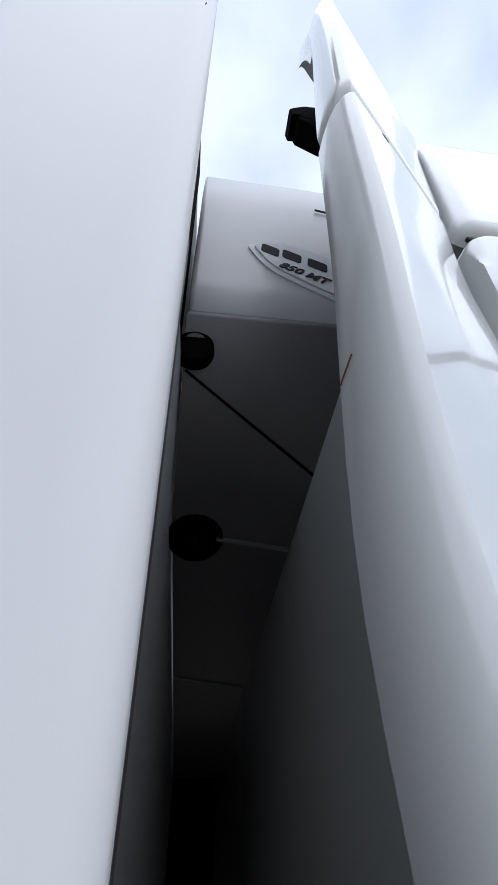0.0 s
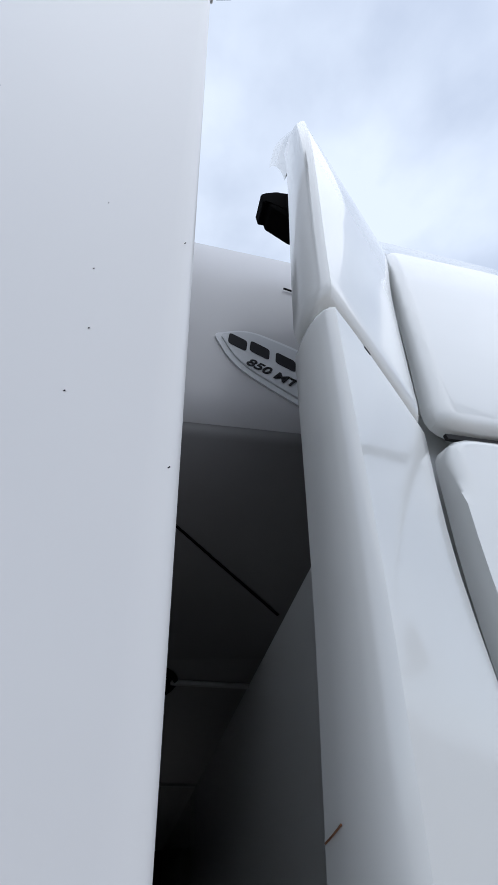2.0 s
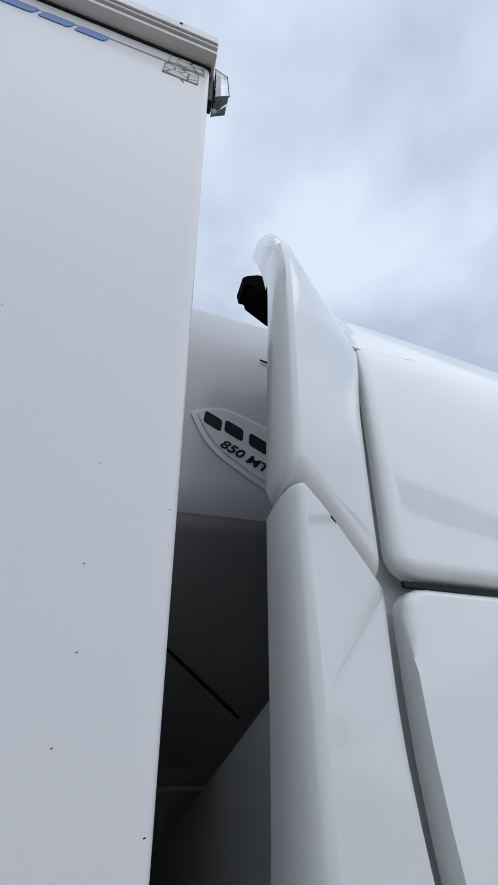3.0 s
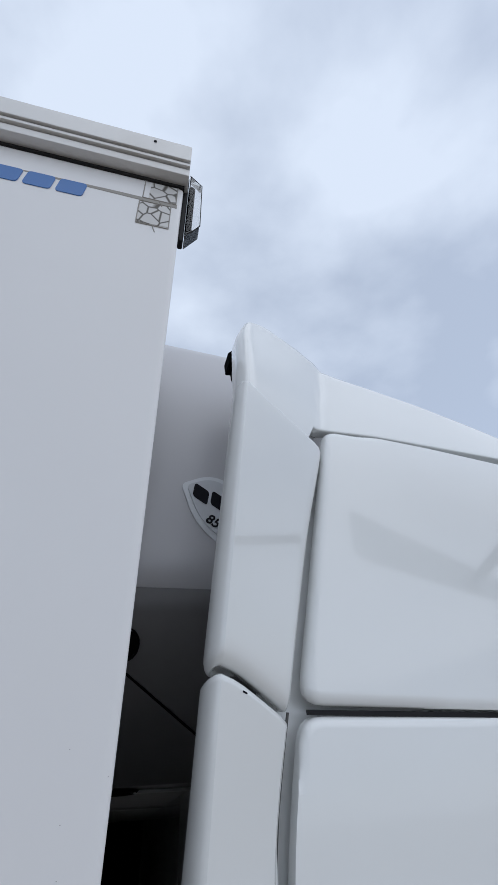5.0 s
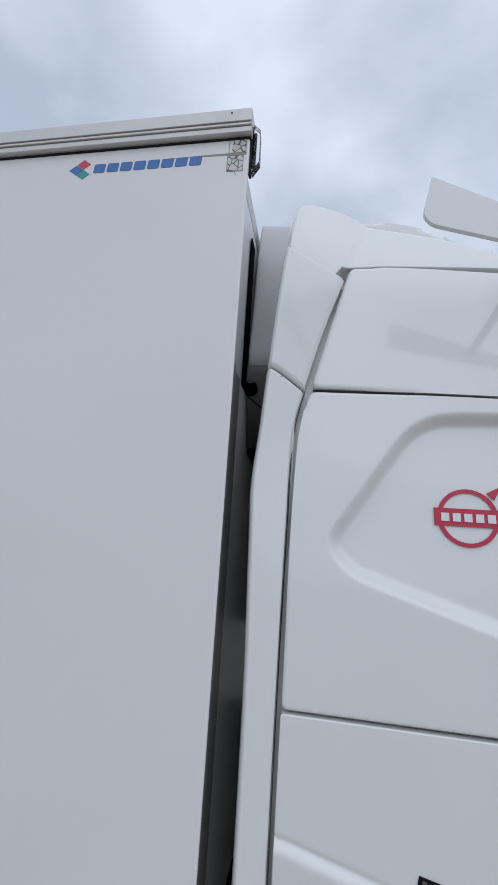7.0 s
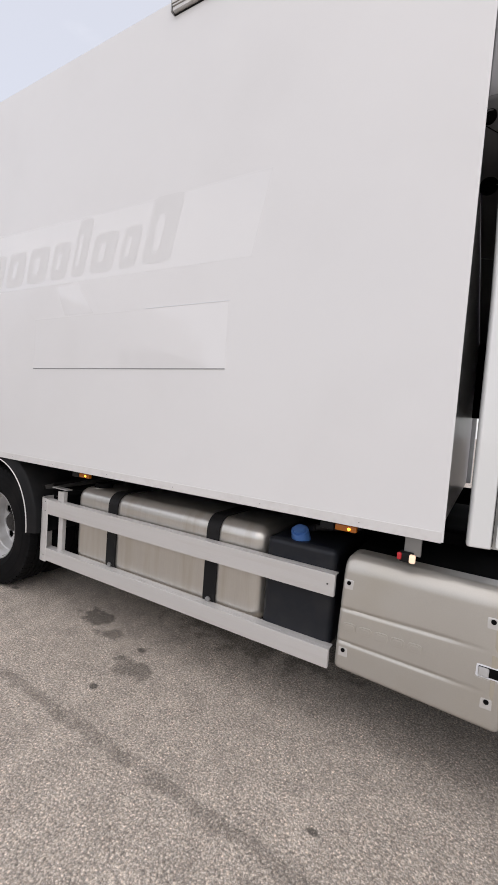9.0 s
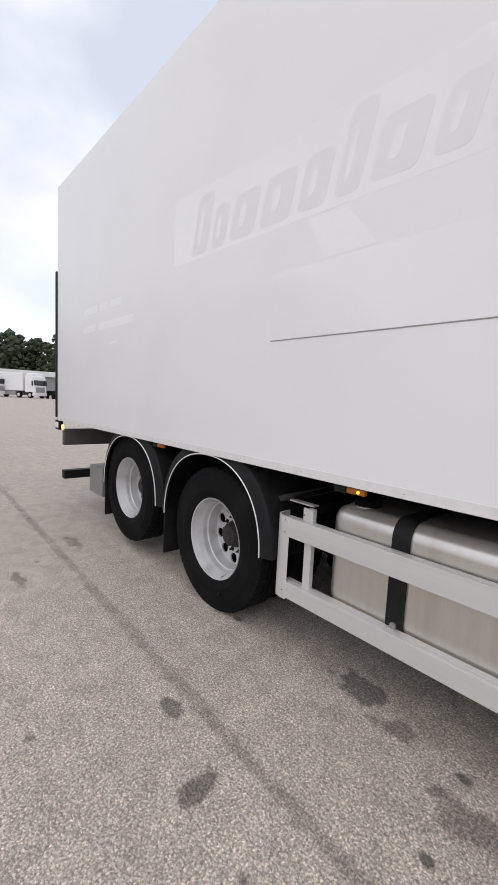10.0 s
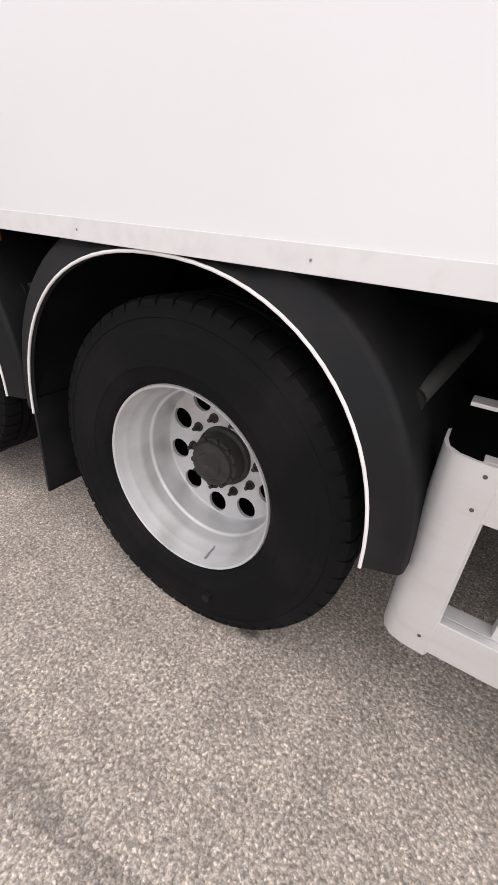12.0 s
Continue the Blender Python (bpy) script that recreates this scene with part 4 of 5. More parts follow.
def tyre_bm(cx, cz, y0, y1, R=0.50, r=0.280):
    bm = bmesh.new()
    w = y1 - y0
    prof = [(r, y0 + 0.045), (r + 0.008, y0 + 0.024), (r + 0.016, y0 + 0.018), (r + 0.020, y0 + 0.013), (r + 0.026, y0 + 0.0125), (r + 0.030, y0 + 0.009), (r + 0.055, y0 + 0.002), (r + 0.058, y0 - 0.001), (r + 0.064, y0 - 0.001), (r + 0.067, y0), (r + 0.10, y0 - 0.001), (r + 0.13, y0 + 0.003), (r + 0.134, y0 + 0.0015), (r + 0.140, y0 + 0.003), (r + 0.143, y0 + 0.006), (R - 0.048, y0 + 0.012), (R - 0.046, y0 + 0.010), (R - 0.040, y0 + 0.012), (R - 0.022, y0 + 0.020), (R - 0.008, y0 + 0.030), (R - 0.002, y0 + 0.042)]
    for k in range(1, 5):
        yc = y0 + 0.042 + (w - 0.084) * k / 5
        prof += [(R, yc - 0.008), (R - 0.014, yc - 0.005), (R - 0.014, yc + 0.005), (R, yc + 0.008)]
    prof += [(R - 0.001, y1 - 0.042), (R - 0.006, y1 - 0.03), (R - 0.045, y1 - 0.014), (r + 0.09, y1), (r, y1 - 0.045)]
    lathe(bm, prof, cx, cz, 128)
    squash(bm)
    return bm


def shoulder_bm(cx, cz, y0, R=0.50, n=54):
    """Worn tread blocks along the outer shoulder."""
    bm = bmesh.new()
    for i in range(n):
        a = 2 * math.pi * i / n
        b = a + 2 * math.pi / n * 0.83
        vs = []
        for ang in (a, b):
            for rr, y in ((R - 0.027, y0 + 0.0175), (R - 0.006, y0 + 0.023), (R + 0.002, y0 + 0.038), (R + 0.003, y0 + 0.085), (R - 0.02, y0 + 0.085)):
                vs.append(bm.verts.new((cx + rr * math.cos(ang), y, cz + rr * math.sin(ang))))
        for f in ((0, 1, 6, 5), (1, 2, 7, 6), (2, 3, 8, 7), (3, 4, 9, 8), (0, 4, 3, 2), (0, 2, 1)):
            bm.faces.new([vs[k] for k in f])
        bm.faces.new([vs[k] for k in (5, 6, 7, 8, 9)])
    squash(bm)
    return bm


def disc_bm(cx, cz, y, r_out, r_in, holes, thick=0.012):
    """A pierced wheel disc; holes: (radius of circle, number, hole radius along, hole radius across)."""
    bm = bmesh.new()
    edges = []

    def ring(pts):
        vs = [bm.verts.new((p[0], y, p[1])) for p in pts]
        for i in range(len(vs)):
            edges.append(bm.edges.new((vs[i], vs[(i + 1) % len(vs)])))

    def circle(ox, oz, ra, rb, rot, n):
        out = []
        for i in range(n):
            a = 2 * math.pi * i / n
            u, w = ra * math.cos(a), rb * math.sin(a)
            out.append((ox + u * math.cos(rot) - w * math.sin(rot), oz + u * math.sin(rot) + w * math.cos(rot)))
        return out

    ring(circle(cx, cz, r_out, r_out, 0, 72))
    ring(circle(cx, cz, r_in, r_in, 0, 40))
    pc, num, ra, rb = holes
    for i in range(num):
        a = 2 * math.pi * (i + 0.35) / num
        ring(circle(cx + pc * math.cos(a), cz + pc * math.sin(a), ra, rb, a, 16))
    bmesh.ops.triangle_fill(bm, edges=edges, use_beauty=True)
    ext = bmesh.ops.extrude_face_region(bm, geom=bm.faces[:])
    for v in ext["geom"]:
        if isinstance(v, bmesh.types.BMVert):
            v.co.y += thick
    return bm


def nut_bm(cx, cz, y, length, r=0.015):
    bm = bmesh.new()
    add_rod(bm, (cx, y, cz), (cx, y - length, cz), r, 6)
    add_rod(bm, (cx, y, cz), (cx, y - 0.006, cz), r * 1.5, 14)
    add_rod(bm, (cx, y - length, cz), (cx, y - length - 0.012, cz), r * 0.6, 10)
    return bm


def rear_wheel(cx, cz, y0, label):
    w = part("wheel", disc_bm(cx, cz, y0 + 0.228, 0.238, 0.082, (0.190, 10, 0.038, 0.035)), RIMM, truck, label)
    bm = bmesh.new()
    lathe(bm, [(0.279, y0 + 0.045), (0.286, y0 + 0.028), (0.283, y0 + 0.021), (0.277, y0 + 0.024), (0.273, y0 + 0.040), (0.268, y0 + 0.060), (0.264, y0 + 0.066), (0.262, y0 + 0.085), (0.253, y0 + 0.100), (0.250, y0 + 0.115), (0.247, y0 + 0.140), (0.244, y0 + 0.145), (0.240, y0 + 0.147), (0.2375, y0 + 0.152), (0.236, y0 + 0.200), (0.234, y0 + 0.222), (0.230, y0 + 0.2275), (0.227, y0 + 0.2295)], cx, cz, 96)
    part("rim", bm, RIMM, w, "silver painted deep-dish steel rim")
    part("tyre", tyre_bm(cx, cz, y0, y0 + 0.31), RUBBER, w, "black worn rubber tyre")
    tagged(part("tread", shoulder_bm(cx, cz, y0), RUBBER, w), kind="stuff")
    bm = bmesh.new()
    lathe(bm, [(0.100, y0 + 0.2275), (0.098, y0 + 0.215), (0.088, y0 + 0.210), (0.085, y0 + 0.180), (0.080, y0 + 0.170), (0.074, y0 + 0.168), (0.071, y0 + 0.154), (0.060, y0 + 0.146), (0.045, y0 + 0.144), (0.040, y0 + 0.138), (0.001, y0 + 0.136)], cx, cz, 40)
    part("hub", bm, HUBM, w, "greasy dark hub")
    for i in range(10):
        a = 2 * math.pi * (i + 0.1) / 10
        part("wheel_nut", nut_bm(cx + 0.126 * math.cos(a), cz + 0.126 * math.sin(a), y0 + 0.228, 0.018, 0.0105), HUBM, w)
    for i in range(10):
        a = 2 * math.pi * (i + 0.3) / 10
        part("hub_bolt", rod_bm((cx + 0.076 * math.cos(a), y0 + 0.178, cz + 0.076 * math.sin(a)), (cx + 0.076 * math.cos(a), y0 + 0.162, cz + 0.076 * math.sin(a)), 0.010, 6), HUBM, w)
    # black disc that paints the shade behind the wheel holes
    part("shade_disc", rod_bm((cx, y0 + 0.29, cz), (cx, y0 + 0.31, cz), 0.25, 40), HOLE, w)
    part("valve", rod_bm((cx + 0.075, y0 + 0.10, cz - 0.247), (cx + 0.075, y0 + 0.045, cz - 0.258), 0.004, 8), GREYP, w)
    part("inner_tyre", tyre_bm(cx, cz, y0 + 0.34, y0 + 0.65), RUBBER, w)
    return w


rear_wheel(-3.405, 0.496, 0.045, "rear drive wheel standing on the ground")
rear_wheel(-4.770, 0.592, 0.045, "raised tag axle wheel")
part("lug", box_bm(-3.29, -3.265, 0.028, 0.05, 0.14, 0.165, 0.004), BLACK, truck)


def front_wheel(cx, cz, y0):
    w = part("wheel", disc_bm(cx, cz, y0 + 0.085, 0.215, 0.10, (0.140, 10, 0.010, 0.010)), RIMM, truck, "front steer wheel with capped nuts")
    bm = bmesh.new()
    lathe(bm, [(0.290, y0 + 0.045), (0.297, y0 + 0.030), (0.293, y0 + 0.024), (0.284, y0 + 0.030), (0.277, y0 + 0.055), (0.264, y0 + 0.075), (0.260, y0 + 0.115)], cx, cz, 96)
    part("rim", bm, RIMM, w, "silver painted steel rim")
    # dished ring with oval slots between rim and disc
    ring = disc_bm(cx, cz, 0.0, 0.262, 0.212, (0.238, 20, 0.011, 0.017), 0.008)
    for v in ring.verts:
        r = math.hypot(v.co.x - cx, v.co.z - cz)
        v.co.y += y0 + 0.085 + (r - 0.212) * 0.55
    part("slotted_ring", ring, RIMM, w)
    part("tyre", tyre_bm(cx, cz, y0, y0 + 0.31), RUBBER, w, "black rubber tyre")
    bm = bmesh.new()
    lathe(bm, [(0.118, y0 + 0.084), (0.116, y0 + 0.065), (0.10, y0 + 0.060), (0.095, y0 + 0.10), (0.05, y0 + 0.11), (0.001, y0 + 0.11)], cx, cz, 40)
    part("hub", bm, DARK, w, "dirty recessed hub")
    for i in range(10):
        a = 2 * math.pi * (i + 0.2) / 10
        bm = bmesh.new()
        lathe(bm, [(0.027, 0.0), (0.025, -0.006), (0.020, -0.010), (0.019, -0.030), (0.015, -0.040), (0.008, -0.044), (0.0005, -0.045)], cx + 0.172 * math.cos(a), cz + 0.172 * math.sin(a), 18)
        for v in bm.verts:
            v.co.y += y0 + 0.0845
        part("nut_cap", bm, CAPM, w, "rounded steel nut cap")
    # black disc standing in for the shade inside the wheel
    part("shade_disc", rod_bm((cx, y0 + 0.2, cz), (cx, y0 + 0.22, cz), 0.25, 40), HOLE, w)


front_wheel(0.965, 0.475, 0.06)
for cx, cz in ((-3.42, 0.487), (-4.775, 0.588), (0.965, 0.475)):
    w = part("wheel", rod_bm((cx, 2.2, cz), (cx, 2.5, cz), 0.25, 32), RIMM, truck, "wheel on the far side")
    part("tyre", tyre_bm(cx, cz, 2.2, 2.51), RUBBER, w)
    part("axle", rod_bm((cx, 0.5, cz), (cx, 2.2, cz), 0.07, 16), DARK, w)


# ---- mudguards ----
def mudguard(cx, cz, ra, rb, label):
    """A mudguard whose edge follows a squarish arch of half-width ra and height rb."""
    bm = bmesh.new()
    n = 40

    def arch(a, grow):
        c, s = math.cos(a), math.sin(a)
        e = 2 / 2.25
        return (cx + (ra + grow) * math.copysign(abs(c) ** e, c), cz + (rb + grow) * math.copysign(abs(s) ** e, s))

    prof = [(-0.004, 0.020), (0.004, 0.008), (0.012, 0.012), (0.062, 0.026), (0.074, 0.032), (0.080, 0.044), (0.086, 0.14), (0.086, 0.62), (0.074, 0.62), (0.074, 0.14), (0.064, 0.06), (0.012, 0.032)]
    rows = []
    for i in range(n + 1):
        a = radians(1 + 178 * i / n)
        rows.append([bm.verts.new((arch(a, q)[0], y, min(arch(a, q)[1], BZ0 - 0.008))) for q, y in prof])
    m = len(prof)
    for i in range(n):
        for k in range(m):
            bm.faces.new((rows[i][k], rows[i][(k + 1) % m], rows[i + 1][(k + 1) % m], rows[i + 1][k]))
    bm.faces.new(rows[0])
    bm.faces.new(rows[-1][::-1])
    g = part("mudguard", bm, BLACK, truck, label)
    bm = bmesh.new()
    for i in range(n):
        p, q = arch(radians(1 + 178 * i / n), 0.0), arch(radians(1 + 178 * (i + 1) / n), 0.0)
        add_rod(bm, (p[0], 0.006, p[1]), (q[0], 0.006, q[1]), 0.004, 8)
    part("edge_piping", bm, TRIMW, g, "dirty white edge piping")
    part("mudflap", box_bm(cx - ra - 0.062, cx - ra - 0.048, 0.04, 0.62, cz - 0.34, cz + 0.04, 0.003), BLACK, g, "black rubber mudflap")
    part("bracket", rod_bm((cx + ra - 0.012, 0.14, cz + 0.345), (cx + ra + 0.022, 0.80, cz + 0.37), 0.024, 16), GREYB, g, "grimy mudguard bracket tube")
    part("bracket_cap", rod_bm((cx + ra - 0.012, 0.125, cz + 0.3445), (cx + ra - 0.012, 0.142, cz + 0.345), 0.027, 16), BLACK, g)
    return g


mudguard(-3.430, 0.535, 0.560, 0.552, "black plastic mudguard over the drive wheel")
mudguard(-4.675, 0.555, 0.540, 0.535, "black plastic mudguard over the tag wheel")

# ---- side guard ----
guard = part("side_guard", box_bm(-2.73, -0.455, 0.06, 0.085, 0.716, 0.826, 0.004), RAIL, truck, "two-rail aluminium side guard")
part("rail_lip", box_bm(-2.73, -0.456, 0.085, 0.115, 0.818, 0.826, 0.001), RAIL, guard)
part("lower_rail", box_bm(-2.73, -0.458, 0.06, 0.085, 0.360, 0.456, 0.004), RAIL, guard)
part("rail_lip", box_bm(-2.73, -0.459, 0.085, 0.125, 0.448, 0.456, 0.001), RAIL, guard)
bm = bmesh.new()
prof = [(-2.70, 0.056), (-2.745, 0.058), (-2.775, 0.066), (-2.795, 0.085), (-2.803, 0.115), (-2.805, 0.17)]
lo = [bm.verts.new((x, y, 0.352)) for x, y in prof] + [bm.verts.new((x + 0.006, y + 0.008, 0.352)) for x, y in prof[::-1]]
hi = [bm.verts.new((v.co.x, v.co.y, 0.832)) for v in lo]
k = len(lo)
for i in range(k):
    bm.faces.new((lo[i], lo[(i + 1) % k], hi[(i + 1) % k], hi[i]))
bm.faces.new(lo)
bm.faces.new(hi[::-1])
part("end_plate", bm, RAIL, guard, "curved aluminium end plate")
part("guard_post", box_bm(-2.60, -2.55, 0.088, 0.12, 0.38, 0.90, 0.004), RAIL, guard)
part("guard_bracket", box_bm(-2.63, -2.57, 0.105, 0.55, 0.862, 0.892, 0.004), DARK, guard)
part("bracket_plate", box_bm(-2.782, -2.60, 0.15, 0.195, 0.895, 0.903, 0.001), ALU, guard)
part("guard_bracket", box_bm(-2.618, -2.555, 0.086, 0.10, 0.827, 0.900, 0.003), ALU, guard)
for x, z in ((-0.49, 0.775), (-2.72, 0.81), (-2.72, 0.74), (-2.72, 0.40), (-2.59, 0.87)):
    part("bolt", rod_bm((x, 0.062, z), (x, 0.056, z), 0.0042, 10), GREYB, guard)

# ---- fuel tank ----
tank = part("fuel_tank", box_bm(-2.475, -0.875, 0.13, 0.75, 0.40, 0.955, 0.085, 6), TANK, truck, "brushed aluminium fuel tank with rubber-lined straps", smooth=50)
for x in (-2.062, -1.22):
    bm = box_bm(x - 0.043, x + 0.043, 0.118, 0.758, 0.392, 0.963, 0.0)
    bmesh.ops.bevel(bm, geom=[e for e in bm.edges if abs(e.verts[0].co.x - e.verts[1].co.x) > 0.05], offset=0.09, segments=6, affect="EDGES", profile=0.5)
    s = part("tank_strap", bm, BLACK, tank, "black tank strap")
    part("strap_bolt", rod_bm((x, 0.122, 0.47), (x, 0.108, 0.47), 0.016, 10), GREYP, s)
part("filler_cap", rod_bm((-2.34, 0.27, 0.95), (-2.34, 0.27, 0.985), 0.065, 24), DARK, tank, "black filler cap")
part("filler_neck", rod_bm((-2.34, 0.27, 0.94), (-2.34, 0.27, 0.955), 0.08, 24), TANK, tank)
urea = part("urea_tank", box_bm(-0.865, -0.475, 0.12, 0.70, 0.42, 0.925, 0.035, 4), ADBLUE, truck, "dark blue-grey plastic additive tank")
part("tank_cap", rod_bm((-0.70, 0.20, 0.92), (-0.70, 0.17, 0.975), 0.052, 24, 0.046), BLUECAP, urea, "blue screw cap")
part("cap_rib", rod_bm((-0.70, 0.168, 0.974), (-0.70, 0.160, 0.986), 0.030, 16), BLUECAP, urea)
part("hose", rod_bm((-0.62, 0.2, 1.0), (-0.40, 0.25, 1.03), 0.016, 10), BLACK, urea)
part("hose", rod_bm((-0.62, 0.2, 1.0), (-0.75, 0.3, 0.93), 0.016, 10), BLACK, urea)


# ---- silver cover ahead of the tank ----
def cover_y(x, z):
    y = 0.075 - 0.012 * math.sin(max(0, min(1, (z - 0.34) / 0.6)) * math.pi)
    for c, slope, x_end in ((0.676, 0.014, 0.08), (0.518, -0.02, 0.08)):
        d = abs(z - (c + slope * (x + 0.43)))
        if x < x_end:
            y += 0.008 * max(0, 1 - d / 0.012)
    if z > 0.85:
        y += (z - 0.85) ** 2 * 6
    return y


cover = part("silver_cover", slab(rounded([(-0.432, 0.375), (0.262, 0.345), (0.272, 0.93), (-0.415, 0.935)], [0.03, 0.03, 0.03, 0.05]), cover_y, 0.10, 0.022, 5, cuts_z=spaced(0.40, 0.92, 0.006), cuts_x=spaced(-0.4, 0.25, 0.08)), COVER, truck, "silver plastic battery and exhaust cover", smooth=60)
part("cover_body", box_bm(-0.42, 0.26, 0.16, 0.75, 0.37, 0.925, 0.03), DARK, cover)
for x, z in ((-0.389, 0.797), (0.201, 0.795), (-0.391, 0.470), (0.203, 0.464)):
    r = part("recess", box_bm(x - 0.021, x + 0.024, cover_y(x, z) - 0.002, cover_y(x, z) + 0.01, z - 0.026, z + 0.024, 0.006), ALU, cover, "square fastener recess")
    part("fastener", rod_bm((x + 0.002, cover_y(x, z) - 0.001, z + 0.008), (x + 0.002, cover_y(x, z) - 0.006, z + 0.008), 0.010, 10), DARK, r)
part("latch_frame", box_bm(0.153, 0.257, cover_y(0.2, 0.6) - 0.0018, cover_y(0.2, 0.6) + 0.010, 0.563, 0.627, 0.010), LABELW, cover)
r = part("latch", box_bm(0.162, 0.248, cover_y(0.2, 0.6) - 0.003, cover_y(0.2, 0.6) + 0.012, 0.571, 0.619, 0.007), DARK, cover, "recessed latch")
part("latch_handle", box_bm(0.166, 0.205, cover_y(0.2, 0.6) - 0.006, cover_y(0.2, 0.6), 0.574, 0.612, 0.006), RIMM, r)
for i in range(5):
    x0 = -0.395 + i * 0.072
    bm = slab(rounded([(x0, 0.576), (x0 + 0.058, 0.578), (x0 + 0.058, 0.618), (x0, 0.616)], 0.014), lambda x, z: cover_y(x, z) - 0.0035, 0.004, 0.002, 2)
    block = part("embossed_block", bm, COVER, cover)
    bm = slab(rounded([(x0 + 0.010, 0.586), (x0 + 0.048, 0.588), (x0 + 0.048, 0.608), (x0 + 0.010, 0.606)], 0.008), lambda x, z: cover_y(x, z) - 0.0045, 0.004, 0.001, 2)
    part("embossed_face", bm, COVER, block)
for x, z0, z1, w in ((0.226, 0.70, 0.875, 0.009), (0.222, 0.50, 0.665, 0.008)):
    bm = slab(rounded([(x - w, z0), (x + w * 0.6, z0 - 0.02), (x + w * 1.3, z1), (x - w * 1.6, z1 + 0.006)], 0.008), lambda x, z: cover_y(x, z) - 0.0006, 0.0006, 0, cuts_z=spaced(z0, z1, 0.03))
    part("stain", bm, STAIN, cover, "brown run of dirt")
flap = [(0.280, 0.965), (0.330, 0.945), (0.406, 0.918), (0.497, 0.909), (0.470, 0.865), (0.418, 0.785), (0.401, 0.652), (0.394, 0.483), (0.384, 0.265), (0.289, 0.257), (0.303, 0.471), (0.322, 0.694), (0.306, 0.828)]
part("mudflap", slab(rounded(flap, 0.012), lambda x, z: 0.085 + 0.03 * max(0, x - 0.40) / 0.1, 0.03, 0.005, 2), BLACK, truck, "black tapered mudflap behind the steer wheel")

# ---- lamps below the box ----
for x, lit in ((-0.41, True), (-2.25, True), (-4.105, False)):
    h = part("side_marker", box_bm(x - 0.056, x + 0.046, 0.020, 0.045, 1.054, 1.083, 0.006), AMBER, truck, "amber side marker lamp")
    part("lens", box_bm(x + 0.006, x + 0.019, 0.016, 0.021, 1.062, 1.075, 0.005), AMBERON if lit else AMBER, h)
    part("bracket", box_bm(x - 0.13, x - 0.062, 0.02, 0.06, 1.05, 1.083, 0.006), BLACK, h)
m = part("width_lamp", box_bm(-0.178, -0.115, 0.045, 0.10, 0.965, 1.01, 0.01), BLACK, truck, "red and white width lamp on a stalk")
part("lens", box_bm(-0.132, -0.106, 0.030, 0.052, 0.970, 1.008, 0.007), WARMON, m, "lit warm white lens")
part("lens", box_bm(-0.184, -0.164, 0.036, 0.055, 0.975, 1.008, 0.007), REDLENS, m, "red lens")
part("stalk", box_bm(-0.16, -0.09, 0.07, 0.09, 0.995, 1.075, 0.004), GREYP, m)

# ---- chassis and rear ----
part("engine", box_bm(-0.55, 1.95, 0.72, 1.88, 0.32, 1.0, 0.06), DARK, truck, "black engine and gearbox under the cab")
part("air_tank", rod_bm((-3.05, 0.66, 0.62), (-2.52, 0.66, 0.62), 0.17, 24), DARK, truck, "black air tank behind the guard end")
# dark box added so the view through the side guard stays black
part("chassis_blocker", box_bm(-3.0, -2.52, 0.80, 1.80, 0.26, 0.95, 0.05), DARK, truck, "dark box added between the chassis rails to block light")
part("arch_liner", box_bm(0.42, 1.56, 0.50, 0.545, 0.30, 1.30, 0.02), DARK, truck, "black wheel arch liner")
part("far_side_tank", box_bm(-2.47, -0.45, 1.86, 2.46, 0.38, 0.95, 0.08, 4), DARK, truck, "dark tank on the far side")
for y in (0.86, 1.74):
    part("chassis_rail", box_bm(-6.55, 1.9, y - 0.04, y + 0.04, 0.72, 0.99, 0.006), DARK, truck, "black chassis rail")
part("spring_bag", rod_bm((-4.1, 0.66, 0.5), (-4.1, 0.66, 0.95), 0.13, 24), DARK, truck)
for x in (-3.05, -2.72):
    part("air_pipe", rod_bm((x, 0.12, 0.93), (x + 0.1, 0.8, 1.0), 0.012, 12), DARK, truck)
part("cable", rod_bm((-2.7, 0.35, 1.02), (-0.5, 0.3, 1.03), 0.012, 8), BLACK, truck)
part("rear_box", box_bm(-6.10, -5.70, 0.18, 0.60, 0.285, 0.61, 0.01), GREYP, truck, "grey metal tool box")
part("underrun_bar", box_bm(-6.67, -6.56, 0.03, 2.57, 0.355, 0.465, 0.012), BLACK, truck, "black rear underrun bar end")
part("rear_plate", box_bm(-6.55, -6.47, 0.0, 2.6, 0.80, 1.0, 0.008), GREYB, truck, "grey rear cross plate")
marker = part("tail_marker", box_bm(-6.85, -6.72, -0.008, 0.05, 0.99, 1.07, 0.02), LABELW, truck, "white tail marker in a black frame")
part("marker_frame", box_bm(-6.875, -6.695, 0.004, 0.06, 0.965, 1.095, 0.02), BLACK, marker)
part("rear_lamp", rod_bm((-6.51, 0.002, 1.02), (-6.51, -0.014, 1.02), 0.036, 20), lamp_material("yellow_lens", (0.9, 0.75, 0.25), 0.7), truck, "round yellow lamp")
# unseen panel, added to keep far-side daylight from under the truck
part("far_blocker", box_bm(-4.15, 0.42, 2.47, 2.50, 0.24, 1.06, 0.004), DARK, truck, "dark panel added on the far side to block light under the truck")
part("strut", rod_bm((-5.75, 0.4, 1.05), (-5.45, 0.4, 0.55), 0.03, 10), DARK, truck)


